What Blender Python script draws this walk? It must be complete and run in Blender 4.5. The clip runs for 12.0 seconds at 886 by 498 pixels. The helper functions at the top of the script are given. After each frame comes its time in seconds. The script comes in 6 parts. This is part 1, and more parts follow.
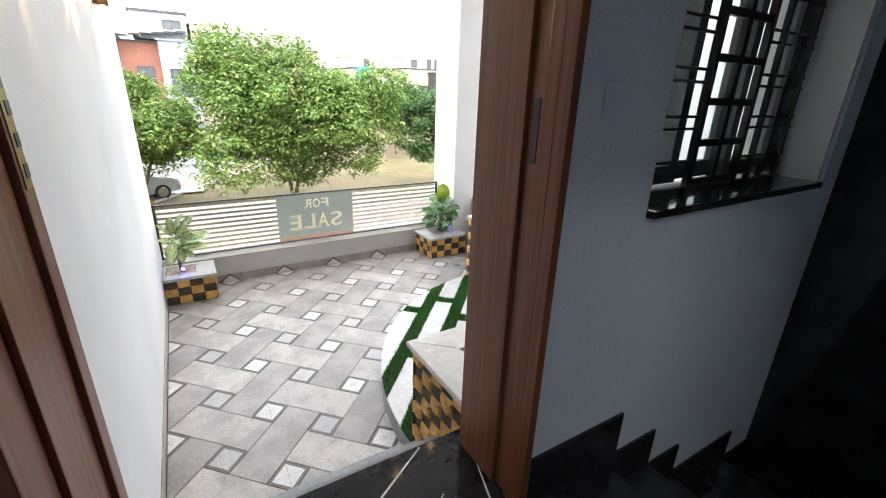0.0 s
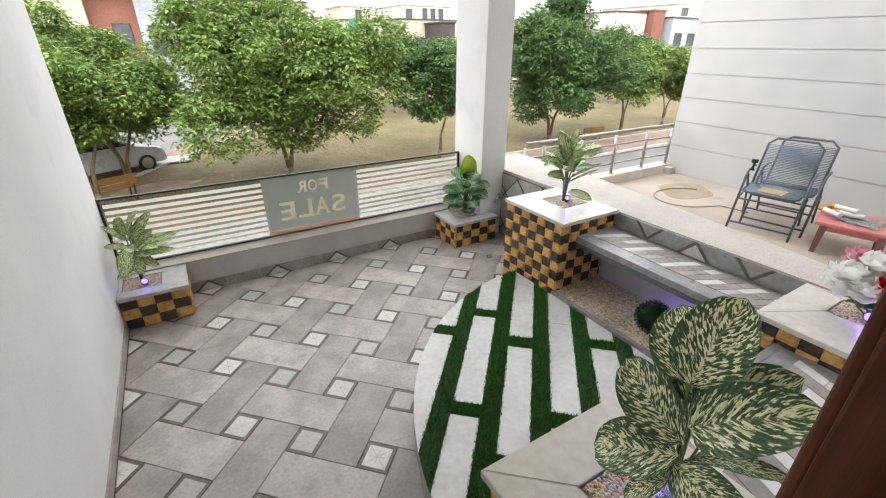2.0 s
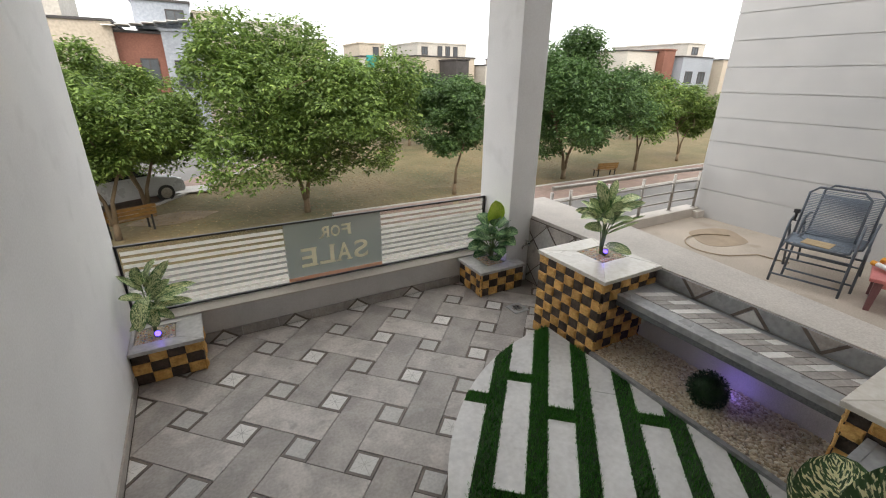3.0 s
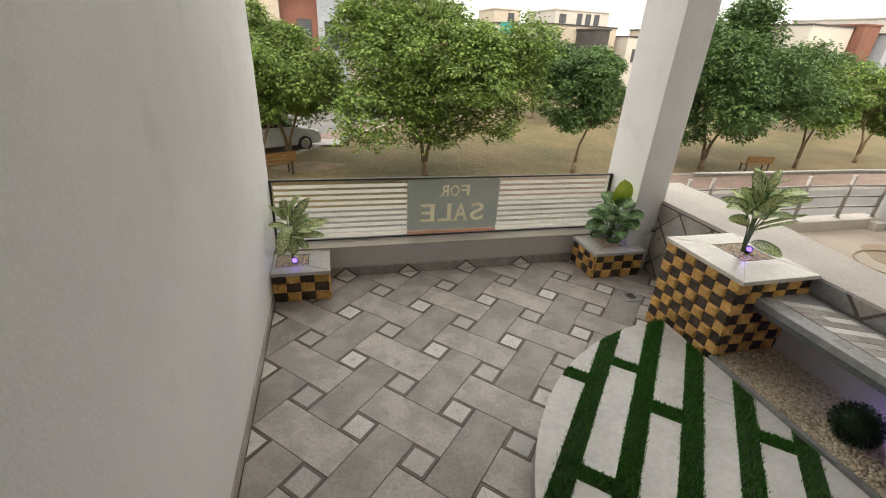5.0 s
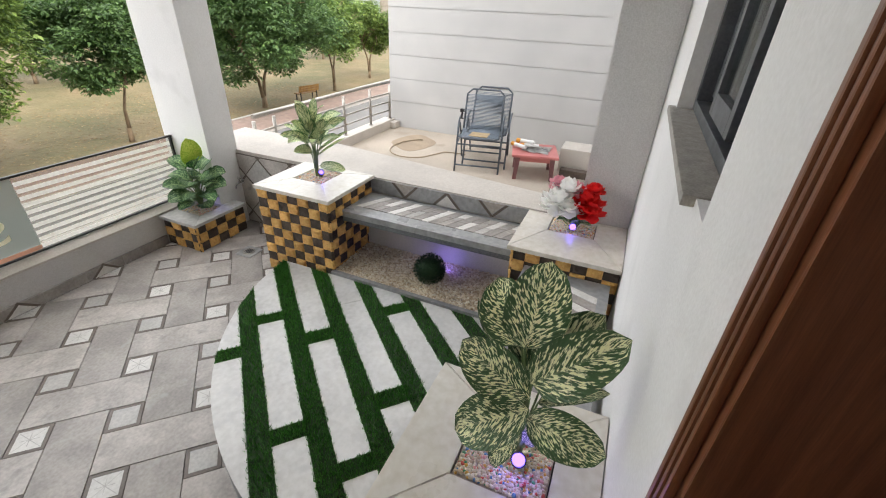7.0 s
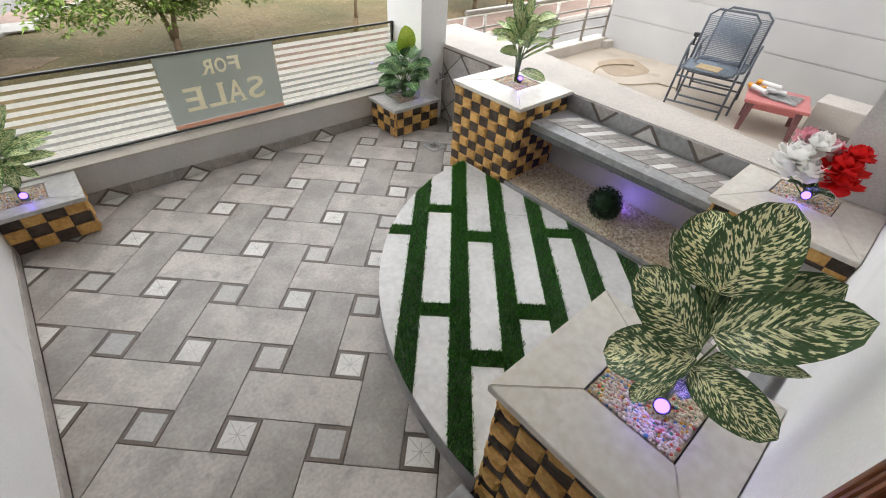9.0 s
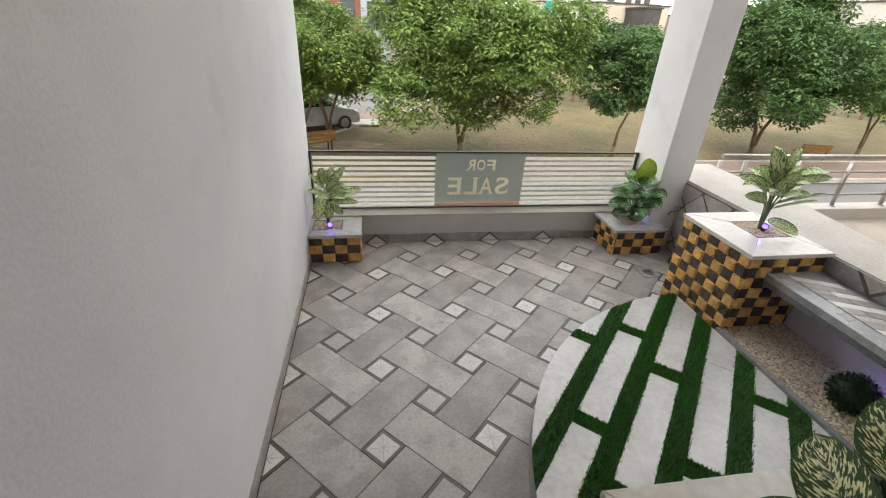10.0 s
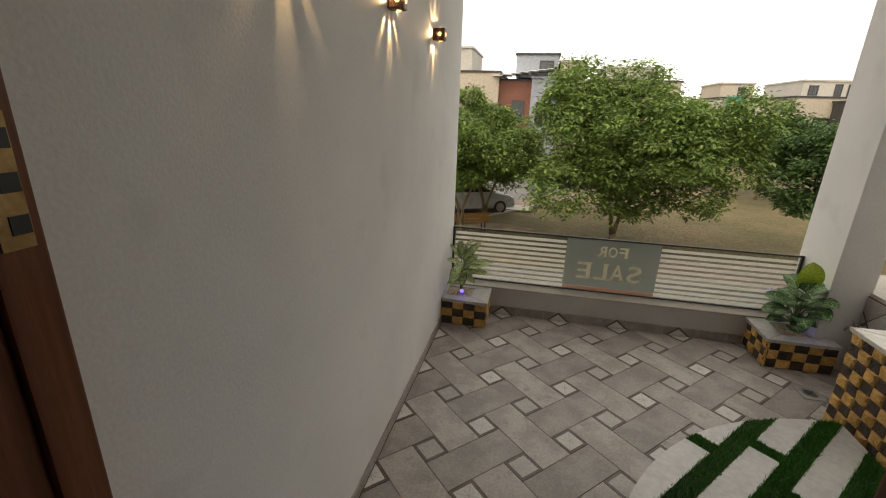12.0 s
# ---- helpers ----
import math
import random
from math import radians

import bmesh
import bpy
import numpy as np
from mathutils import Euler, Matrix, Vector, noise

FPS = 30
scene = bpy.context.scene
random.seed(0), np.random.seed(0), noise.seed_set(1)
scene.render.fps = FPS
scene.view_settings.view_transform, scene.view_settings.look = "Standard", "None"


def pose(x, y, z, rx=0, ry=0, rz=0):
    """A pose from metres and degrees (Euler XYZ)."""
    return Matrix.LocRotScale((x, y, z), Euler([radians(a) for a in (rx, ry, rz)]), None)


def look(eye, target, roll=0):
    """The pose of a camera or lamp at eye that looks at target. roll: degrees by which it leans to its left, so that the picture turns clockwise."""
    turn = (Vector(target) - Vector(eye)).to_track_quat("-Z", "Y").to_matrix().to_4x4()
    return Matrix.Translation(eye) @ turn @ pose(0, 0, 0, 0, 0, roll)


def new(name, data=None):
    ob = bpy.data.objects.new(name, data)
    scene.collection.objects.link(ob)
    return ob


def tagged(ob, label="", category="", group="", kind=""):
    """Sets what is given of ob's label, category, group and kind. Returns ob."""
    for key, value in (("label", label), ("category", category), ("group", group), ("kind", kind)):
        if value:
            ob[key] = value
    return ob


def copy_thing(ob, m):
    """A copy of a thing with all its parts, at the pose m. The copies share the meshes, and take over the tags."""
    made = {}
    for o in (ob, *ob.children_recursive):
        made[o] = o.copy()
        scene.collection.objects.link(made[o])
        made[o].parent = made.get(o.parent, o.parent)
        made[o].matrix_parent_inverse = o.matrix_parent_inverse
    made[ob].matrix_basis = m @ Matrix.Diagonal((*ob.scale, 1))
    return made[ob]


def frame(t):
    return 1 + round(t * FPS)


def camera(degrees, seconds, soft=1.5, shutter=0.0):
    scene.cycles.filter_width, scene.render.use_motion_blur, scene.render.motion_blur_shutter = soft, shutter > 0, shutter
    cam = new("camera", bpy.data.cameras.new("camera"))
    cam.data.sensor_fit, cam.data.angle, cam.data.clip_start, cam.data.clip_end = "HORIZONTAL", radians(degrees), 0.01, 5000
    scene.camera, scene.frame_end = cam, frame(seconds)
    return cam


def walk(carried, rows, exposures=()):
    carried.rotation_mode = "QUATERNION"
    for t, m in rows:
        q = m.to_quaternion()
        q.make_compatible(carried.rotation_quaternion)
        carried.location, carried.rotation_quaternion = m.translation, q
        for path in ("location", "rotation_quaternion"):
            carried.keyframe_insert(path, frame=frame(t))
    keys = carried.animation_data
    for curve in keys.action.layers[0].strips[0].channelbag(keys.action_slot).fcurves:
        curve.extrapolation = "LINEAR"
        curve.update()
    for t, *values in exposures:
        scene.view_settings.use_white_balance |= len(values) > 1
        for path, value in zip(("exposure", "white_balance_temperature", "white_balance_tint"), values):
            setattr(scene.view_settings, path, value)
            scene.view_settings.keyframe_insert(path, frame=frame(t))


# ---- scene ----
# the camera and its walk
cam = camera(91.9, 12.0, soft=1.1)
PATH = [
    (0, (0.381, 0.897, 2.109), (1.352, 2.503, 1.418), 1.8),
    (0.5, (0.508, 1.217, 2.095), (1.191, 2.943, 1.351), 1.4),
    (1, (0.515, 1.551, 2.069), (1.214, 3.241, 1.26), 0.8),
    (1.5, (0.573, 1.783, 2.053), (1.384, 3.398, 1.197), 0.7),
    (2, (0.684, 1.971, 2.027), (1.618, 3.514, 1.163), 0.3),
    (2.5, (0.751, 2.106, 2.098), (1.858, 3.534, 1.24), 1.8),
    (3, (0.674, 2.281, 2.12), (1.597, 3.894, 1.381), 0.8),
    (3.2, (0.61, 2.331, 2.131), (1.399, 4.058, 1.503), 0.9),
    (4.8, (0.537, 2.328, 2.076), (0.999, 4.099, 1.271), 3.6),
    (5, (0.572, 2.271, 2.058), (1.038, 4.012, 1.191), 3.2),
    (5.5, (0.595, 2.211, 2.035), (1.232, 3.828, 1.046), 3.4),
    (6, (0.684, 2.222, 2.0), (1.843, 3.429, 0.905), 3.8),
    (6.5, (0.765, 2.244, 2.045), (2.301, 2.994, 1.007), 2.4),
    (6.7, (0.734, 2.237, 2.085), (2.351, 2.893, 1.108), 2.3),
    (8.3, (0.69, 2.217, 1.989), (2.04, 2.937, 0.701), 3.9),
    (8.5, (0.678, 2.23, 1.977), (1.964, 3.044, 0.68), 4.3),
    (9, (0.637, 2.263, 1.984), (1.686, 3.364, 0.684), 3.9),
    (9.5, (0.624, 2.156, 1.998), (1.265, 3.658, 0.843), 1.9),
    (10, (0.613, 1.978, 2.05), (0.919, 3.717, 1.109), 3.1),
    (10.5, (0.604, 1.786, 2.114), (0.735, 3.649, 1.401), 1.5),
    (11, (0.641, 1.657, 2.195), (0.668, 3.597, 1.712), 1.2),
    (11.5, (0.763, 1.621, 2.187), (0.586, 3.557, 1.716), 1.1),
    (12, (0.809, 1.611, 2.109), (0.428, 3.476, 1.496), 2.0),
]
EXPOSURES = [(0.0, 1.98, 6350, 10), (1.0, 1.5, 6550, 10), (2.0, 1.3, 6650, 10), (2.5, 1.2, 6750, 10), (3.0, 0.55, 6800, 10), (3.2, 0.3, 7000, 10), (4.8, 0.36, 7600, 10), (5.0, 0.68, 7400, 10), (5.5, 1.0, 6900, 10), (6.5, 1.12, 6700, 10),
             (8.5, 1.46, 6700, 10), (9.5, 1.12, 6650, 10), (10.0, 1.0, 6800, 10), (10.5, 0.47, 7000, 10), (11.0, -0.26, 7300, 10), (12.0, 0.05, 7800, 10)]
walk(cam, [(t, look(eye, target, roll)) for t, eye, target, roll in PATH], EXPOSURES)

# ---- world, sun, large lights ----
GZ = -2.5           # ground level below the terrace
world = bpy.data.worlds.new("sky")
scene.world = world
world.use_nodes = True
wn = world.node_tree
for n in list(wn.nodes):
    wn.nodes.remove(n)
w_out = wn.nodes.new("ShaderNodeOutputWorld")
w_bg = wn.nodes.new("ShaderNodeBackground")
w_sky = wn.nodes.new("ShaderNodeTexSky")
w_sky.sky_type = 'NISHITA'
w_sky.sun_disc = False
w_sky.sun_elevation = radians(38)
w_sky.sun_rotation = radians(200)
w_sky.air_density, w_sky.dust_density, w_sky.ozone_density = 1.0, 6.0, 1.0
w_mix = wn.nodes.new("ShaderNodeMixRGB")
w_mix.inputs[0].default_value = 0.75
w_mix.inputs[2].default_value = (11.5, 11.8, 12.2, 1)
wn.links.new(w_sky.outputs[0], w_mix.inputs[1])
wn.links.new(w_mix.outputs[0], w_bg.inputs[0])
w_bg.inputs[1].default_value = 0.15
wn.links.new(w_bg.outputs[0], w_out.inputs[0])

sun_data = bpy.data.lights.new("sun", "SUN")
sun_data.energy = 1.0
sun_data.angle = radians(25)
sun_data.color = (1.0, 0.96, 0.9)
sun = new("sun", sun_data)
sun.matrix_world = look((0, 0, 30), (4, 10, 17))


# ---- mesh helpers ----
def mesh_from(name, bm, mat, smooth=False):
    me = bpy.data.meshes.new(name)
    bm.normal_update()
    bm.to_mesh(me)
    bm.free()
    if smooth:
        for p in me.polygons:
            p.use_smooth = True
    mats = mat if isinstance(mat, (list, tuple)) else [mat]
    for m in mats:
        me.materials.append(m)
    return me


def part(name, bm, mat, parent=None, label="", smooth=False):
    """One mesh object under a thing (or top-level when parent is None)."""
    ob = new(name, mesh_from(name, bm, mat, smooth))
    if parent is not None:
        ob.parent = parent
    if label:
        ob["label"] = label
    return ob


def holder(name, m, label, category, group="", kind=""):
    ob = new(name)
    ob.matrix_basis = m
    ob.empty_display_size = 0.1
    return tagged(ob, label, category, group, kind)


def box(bm, x0, x1, y0, y1, z0, z1, bevel=0.0, m=None, mi=0):
    """Adds a box to bm, with bevelled edges when bevel > 0."""
    vs = [bm.verts.new(Vector(p)) for p in ((x0, y0, z0), (x1, y0, z0), (x1, y1, z0), (x0, y1, z0), (x0, y0, z1), (x1, y0, z1), (x1, y1, z1), (x0, y1, z1))]
    if m is not None:
        for v in vs:
            v.co = m @ v.co
    fs = [bm.faces.new([vs[i] for i in f]) for f in ((3, 2, 1, 0), (4, 5, 6, 7), (0, 1, 5, 4), (1, 2, 6, 5), (2, 3, 7, 6), (3, 0, 4, 7))]
    for f in fs:
        f.material_index = mi
    if bevel > 0:
        es = list({e for f in fs for e in f.edges})
        bmesh.ops.bevel(bm, geom=es, offset=bevel, segments=2, affect='EDGES', profile=0.7)
    return bm


def tube(bm, pts, r, n=8, r1=None, cap=True):
    """Adds a round bar along pts to bm; r to r1 tapers."""
    pts = [Vector(p) for p in pts]
    r1 = r if r1 is None else r1
    rings = []
    side = None
    for i, p in enumerate(pts):
        d = (pts[min(i + 1, len(pts) - 1)] - pts[max(i - 1, 0)]).normalized()
        if side is None:
            side = d.orthogonal().normalized()
        side = (side - d * side.dot(d)).normalized()
        up = d.cross(side)
        k = i / max(1, len(pts) - 1)
        rad = r + (r1 - r) * k
        rings.append([bm.verts.new(p + (side * math.cos(2 * math.pi * j / n) + up * math.sin(2 * math.pi * j / n)) * rad) for j in range(n)])
    for a, b in zip(rings, rings[1:]):
        for j in range(n):
            f = bm.faces.new((a[j], a[(j + 1) % n], b[(j + 1) % n], b[j]))
            f.smooth = True
    if cap:
        bm.faces.new(list(reversed(rings[0])))
        bm.faces.new(rings[-1])
    return bm


def prism(bm, pts, z0, z1, mi=0):
    """Adds an upright prism over a flat outline (anticlockwise)."""
    lo = [bm.verts.new((x, y, z0)) for x, y in pts]
    hi = [bm.verts.new((x, y, z1)) for x, y in pts]
    fs = [bm.faces.new(hi), bm.faces.new(list(reversed(lo)))]
    n = len(pts)
    for i in range(n):
        fs.append(bm.faces.new((lo[i], lo[(i + 1) % n], hi[(i + 1) % n], hi[i])))
    for f in fs:
        f.material_index = mi
    return bm


def clip_poly(poly, inside):
    """Clips a flat outline by half planes (a, b, c): a*x + b*y <= c."""
    for a, b, c in inside:
        out = []
        for i, p in enumerate(poly):
            q = poly[(i + 1) % len(poly)]
            dp, dq = a * p[0] + b * p[1] - c, a * q[0] + b * q[1] - c
            if dp <= 0:
                out.append(p)
            if (dp < 0 < dq) or (dq < 0 < dp):
                t = dp / (dp - dq)
                out.append((p[0] + (q[0] - p[0]) * t, p[1] + (q[1] - p[1]) * t))
        poly = out
        if len(poly) < 3:
            return []
    return poly


def area(poly):
    return 0.5 * sum(p[0] * q[1] - q[0] * p[1] for p, q in zip(poly, poly[1:] + poly[:1]))


# ---- materials ----
def mat_new(name, base, rough=0.6, metal=0.0, spec=0.5):
    m = bpy.data.materials.new(name)
    m.use_nodes = True
    b = m.node_tree.nodes["Principled BSDF"]
    b.inputs["Base Color"].default_value = (*base, 1)
    b.inputs["Roughness"].default_value = rough
    b.inputs["Metallic"].default_value = metal
    b.inputs["Specular IOR Level"].default_value = spec
    return m, m.node_tree, b


def surface(name, a, b, scale=6.0, rough=0.6, fine=60.0, bump=0.05, metal=0.0, spec=0.5, spread=0.0, stretch=(1, 1, 1), detail=6.0, c=None, lo=0.35, hi=0.65, bump_dist=0.01, rough_var=0.12, world_space=True):
    """A material that wanders between colours a and b at a large and a fine scale, with relief; spread varies it per object."""
    m, nt, bs = mat_new(name, a, rough, metal, spec)
    N, L = nt.nodes, nt.links
    if world_space:
        geo = N.new("ShaderNodeNewGeometry")
        src = geo.outputs["Position"]
    else:
        tc = N.new("ShaderNodeTexCoord")
        src = tc.outputs["Object"]
    mp = N.new("ShaderNodeMapping")
    mp.inputs["Scale"].default_value = stretch
    L.new(src, mp.inputs["Vector"])
    n1 = N.new("ShaderNodeTexNoise")
    n1.inputs["Scale"].default_value, n1.inputs["Detail"].default_value = scale, detail
    n2 = N.new("ShaderNodeTexNoise")
    n2.inputs["Scale"].default_value, n2.inputs["Detail"].default_value = fine, 3.0
    for n in (n1, n2):
        L.new(mp.outputs[0], n.inputs["Vector"])
    if spread > 0:
        oi = N.new("ShaderNodeObjectInfo")
        vm = N.new("ShaderNodeVectorMath")
        vm.operation = 'SCALE'
        vm.inputs[0].default_value = (37.0, 17.0, 53.0)
        L.new(oi.outputs["Random"], vm.inputs["Scale"])
        va = N.new("ShaderNodeVectorMath")
        va.operation = 'ADD'
        L.new(mp.outputs[0], va.inputs[0])
        L.new(vm.outputs[0], va.inputs[1])
        L.new(va.outputs[0], n1.inputs["Vector"])
    r1 = N.new("ShaderNodeMapRange")
    r1.inputs[1].default_value, r1.inputs[2].default_value = lo, hi
    L.new(n1.outputs[0], r1.inputs[0])
    mx = N.new("ShaderNodeMixRGB")
    mx.inputs[1].default_value, mx.inputs[2].default_value = (*a, 1), (*b, 1)
    L.new(r1.outputs[0], mx.inputs[0])
    mf = N.new("ShaderNodeMixRGB")
    mf.blend_type = 'OVERLAY'
    mf.inputs[0].default_value = 0.35
    L.new(mx.outputs[0], mf.inputs[1])
    L.new(n2.outputs[0], mf.inputs[2])
    col = mf.outputs[0]
    if c is not None:      # rare stains of a third colour
        n3 = N.new("ShaderNodeTexNoise")
        n3.inputs["Scale"].default_value, n3.inputs["Detail"].default_value = scale * 2.3, 8.0
        L.new(mp.outputs[0], n3.inputs["Vector"])
        r3 = N.new("ShaderNodeMapRange")
        r3.inputs[1].default_value, r3.inputs[2].default_value, r3.inputs[4].default_value = 0.58, 0.75, 0.8
        L.new(n3.outputs[0], r3.inputs[0])
        m3 = N.new("ShaderNodeMixRGB")
        m3.inputs[2].default_value = (*c, 1)
        L.new(col, m3.inputs[1])
        L.new(r3.outputs[0], m3.inputs[0])
        col = m3.outputs[0]
    if spread > 0:
        hs = N.new("ShaderNodeHueSaturation")
        rr = N.new("ShaderNodeMapRange")
        rr.inputs[3].default_value, rr.inputs[4].default_value = 1 - spread, 1 + spread
        L.new(oi.outputs["Random"], rr.inputs[0])
        L.new(rr.outputs[0], hs.inputs["Value"])
        L.new(col, hs.inputs["Color"])
        col = hs.outputs[0]
    L.new(col, bs.inputs["Base Color"])
    rv = N.new("ShaderNodeMapRange")
    rv.inputs[3].default_value, rv.inputs[4].default_value = max(0.02, rough - rough_var), min(1, rough + rough_var)
    L.new(n1.outputs[0], rv.inputs[0])
    L.new(rv.outputs[0], bs.inputs["Roughness"])
    if bump > 0:
        bp = N.new("ShaderNodeBump")
        bp.inputs["Strength"].default_value, bp.inputs["Distance"].default_value = bump, bump_dist
        L.new(n2.outputs[0], bp.inputs["Height"])
        L.new(bp.outputs[0], bs.inputs["Normal"])
    return m


def emitter(name, colour, strength):
    m = bpy.data.materials.new(name)
    m.use_nodes = True
    nt = m.node_tree
    nt.nodes.remove(nt.nodes["Principled BSDF"])
    e = nt.nodes.new("ShaderNodeEmission")
    e.inputs[0].default_value, e.inputs[1].default_value = (*colour, 1), strength
    nt.links.new(e.outputs[0], nt.nodes["Material Output"].inputs[0])
    return m


def glass(name, tint=(0.93, 0.97, 0.96), rough=0.0):
    """A thin clear pane: straight-through light with a gloss that grows at grazing angles."""
    m = bpy.data.materials.new(name)
    m.use_nodes = True
    nt = m.node_tree
    nt.nodes.remove(nt.nodes["Principled BSDF"])
    tr, gl, mx, fr = (nt.nodes.new("ShaderNode" + k) for k in ("BsdfTransparent", "BsdfGlossy", "MixShader", "LayerWeight"))
    tr.inputs[0].default_value = (*tint, 1)
    gl.inputs["Roughness"].default_value = rough
    fr.inputs["Blend"].default_value = 0.5
    pw = nt.nodes.new("ShaderNodeMath")
    pw.operation = 'POWER'
    pw.inputs[1].default_value = 5.0
    nt.links.new(fr.outputs["Facing"], pw.inputs[0])
    am = nt.nodes.new("ShaderNodeMath")
    am.operation = 'MULTIPLY_ADD'
    am.inputs[1].default_value, am.inputs[2].default_value = 0.7, 0.035
    nt.links.new(pw.outputs[0], am.inputs[0])
    nt.links.new(am.outputs[0], mx.inputs[0])
    nt.links.new(tr.outputs[0], mx.inputs[1])
    nt.links.new(gl.outputs[0], mx.inputs[2])
    nt.links.new(mx.outputs[0], nt.nodes["Material Output"].inputs[0])
    return m


M_PLASTER = surface("white_plaster", (0.80, 0.79, 0.78), (0.74, 0.73, 0.725), 1.6, 0.75, 90, 0.3, bump_dist=0.003, c=(0.67, 0.66, 0.65))
M_PLASTER_IN = surface("inner_plaster", (0.58, 0.64, 0.73), (0.53, 0.59, 0.68), 1.5, 0.7, 200, 0.15, bump_dist=0.002)
M_PARAPET = surface("grey_plaster", (0.58, 0.56, 0.545), (0.52, 0.505, 0.49), 3, 0.75, 160, 0.2, bump_dist=0.002)
M_NB_WALL = surface("pale_grey_plaster", (0.57, 0.56, 0.55), (0.52, 0.515, 0.51), 2, 0.8, 120, 0.15, bump_dist=0.002)
M_COPING = surface("coping_cement", (0.56, 0.515, 0.465), (0.48, 0.445, 0.405), 3, 0.8, 90, 0.2, bump_dist=0.003)
M_TILE_L = surface("grey_porcelain_light", (0.485, 0.446, 0.413), (0.37, 0.338, 0.312), 5, 0.42, 55, 0.08, spread=0.07, lo=0.42, hi=0.58, c=(0.24, 0.22, 0.205), bump_dist=0.003)
M_TILE_D = surface("grey_porcelain_dark", (0.38, 0.347, 0.32), (0.285, 0.26, 0.24), 5, 0.42, 55, 0.08, spread=0.08, lo=0.4, hi=0.6, c=(0.40, 0.39, 0.375), bump_dist=0.003)
M_TILE_W = surface("white_inset_tile", (0.72, 0.70, 0.67), (0.62, 0.61, 0.58), 9, 0.4, 60, 0.05, spread=0.08, bump_dist=0.003)
M_TILE_G = surface("pale_inset_tile", (0.47, 0.455, 0.43), (0.40, 0.39, 0.37), 9, 0.4, 60, 0.05, spread=0.08, bump_dist=0.003)
M_TILE_B = surface("brown_border_tile", (0.145, 0.115, 0.095), (0.105, 0.083, 0.068), 9, 0.4, 60, 0.05, spread=0.1, bump_dist=0.003)
M_GROUT = surface("grout", (0.12, 0.105, 0.09), (0.08, 0.07, 0.06), 12, 0.9, 120, 0.2)
M_MARBLE = surface("white_marble", (0.68, 0.672, 0.655), (0.56, 0.553, 0.54), 3, 0.35, 30, 0.04, spread=0.08, stretch=(1, 1, 1), c=(0.5, 0.5, 0.5), bump_dist=0.002)
M_CREAM = surface("cream_marble_slab", (0.69, 0.65, 0.575), (0.63, 0.595, 0.53), 2, 0.3, 30, 0.02, spread=0.03, bump_dist=0.001)
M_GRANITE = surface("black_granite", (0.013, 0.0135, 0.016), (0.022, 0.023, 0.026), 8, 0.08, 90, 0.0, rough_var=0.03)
M_GRANITE_G = surface("grey_granite", (0.17, 0.18, 0.19), (0.10, 0.105, 0.11), 60, 0.3, 240, 0.1, bump_dist=0.002)
M_GOLD_ST = surface("gold_split_stone", (0.74, 0.45, 0.15), (0.56, 0.30, 0.085), 14, 0.75, 60, 0.8, spread=0.14, bump_dist=0.012, c=(0.38, 0.19, 0.05))
M_DARK_ST = surface("dark_split_stone", (0.085, 0.060, 0.044), (0.048, 0.034, 0.026), 14, 0.7, 60, 0.8, spread=0.2, bump_dist=0.012)
M_WOOD = surface("dark_stained_wood", (0.22, 0.082, 0.038), (0.14, 0.05, 0.022), 5, 0.36, 70, 0.03, spec=0.3, stretch=(9, 9, 0.35), bump_dist=0.002)
M_BLACK_METAL = surface("black_painted_steel", (0.012, 0.012, 0.013), (0.02, 0.02, 0.02), 20, 0.4, 90, 0.03)
M_STEEL = surface("brushed_steel", (0.44, 0.41, 0.38), (0.36, 0.34, 0.31), 20, 0.38, 120, 0.02, metal=1.0)
M_CHROME = surface("chrome", (0.75, 0.75, 0.76), (0.65, 0.65, 0.66), 20, 0.12, 90, 0.0, metal=1.0)
M_GLASS = glass("clear_glass")
M_ROOF = surface("white_ceiling_paint", (0.74, 0.73, 0.71), (0.69, 0.68, 0.67), 2, 0.8, 120, 0.1, bump_dist=0.002)
M_SAND = surface("sandy_cement", (0.49, 0.42, 0.345), (0.40, 0.345, 0.285), 1.3, 0.9, 70, 0.3, c=(0.33, 0.27, 0.21), bump_dist=0.003)
M_LAWN = surface("dry_lawn", (0.17, 0.128, 0.062), (0.105, 0.095, 0.040), 0.35, 0.95, 7.0, 0.9, c=(0.21, 0.15, 0.085), bump_dist=0.05)
M_ASPHALT = surface("asphalt", (0.17, 0.165, 0.16), (0.13, 0.128, 0.125), 0.5, 0.9, 20, 0.3)
M_PAVER = surface("red_pavers", (0.25, 0.175, 0.145), (0.20, 0.145, 0.12), 0.9, 0.85, 5, 0.3, c=(0.28, 0.22, 0.18))
M_KERB = surface("kerb_concrete", (0.42, 0.40, 0.37), (0.34, 0.33, 0.31), 2, 0.9, 30, 0.3)
M_BARK = surface("bark", (0.22, 0.16, 0.10), (0.13, 0.095, 0.06), 6, 0.9, 40, 0.8, stretch=(1, 1, 0.3))
M_YELLOW_WOOD = surface("yellow_painted_wood", (0.22, 0.11, 0.018), (0.16, 0.08, 0.016), 8, 0.6, 60, 0.2)
M_CHAIR = surface("slate_blue_tube", (0.12, 0.138, 0.165), (0.09, 0.105, 0.125), 30, 0.45, 120, 0.05, metal=0.3)
M_CORD = surface("grey_blue_cord", (0.22, 0.26, 0.31), (0.17, 0.205, 0.25), 40, 0.6, 200, 0.2)
M_PINK = surface("pink_plastic", (0.58, 0.20, 0.19), (0.52, 0.17, 0.165), 6, 0.4, 90, 0.03)
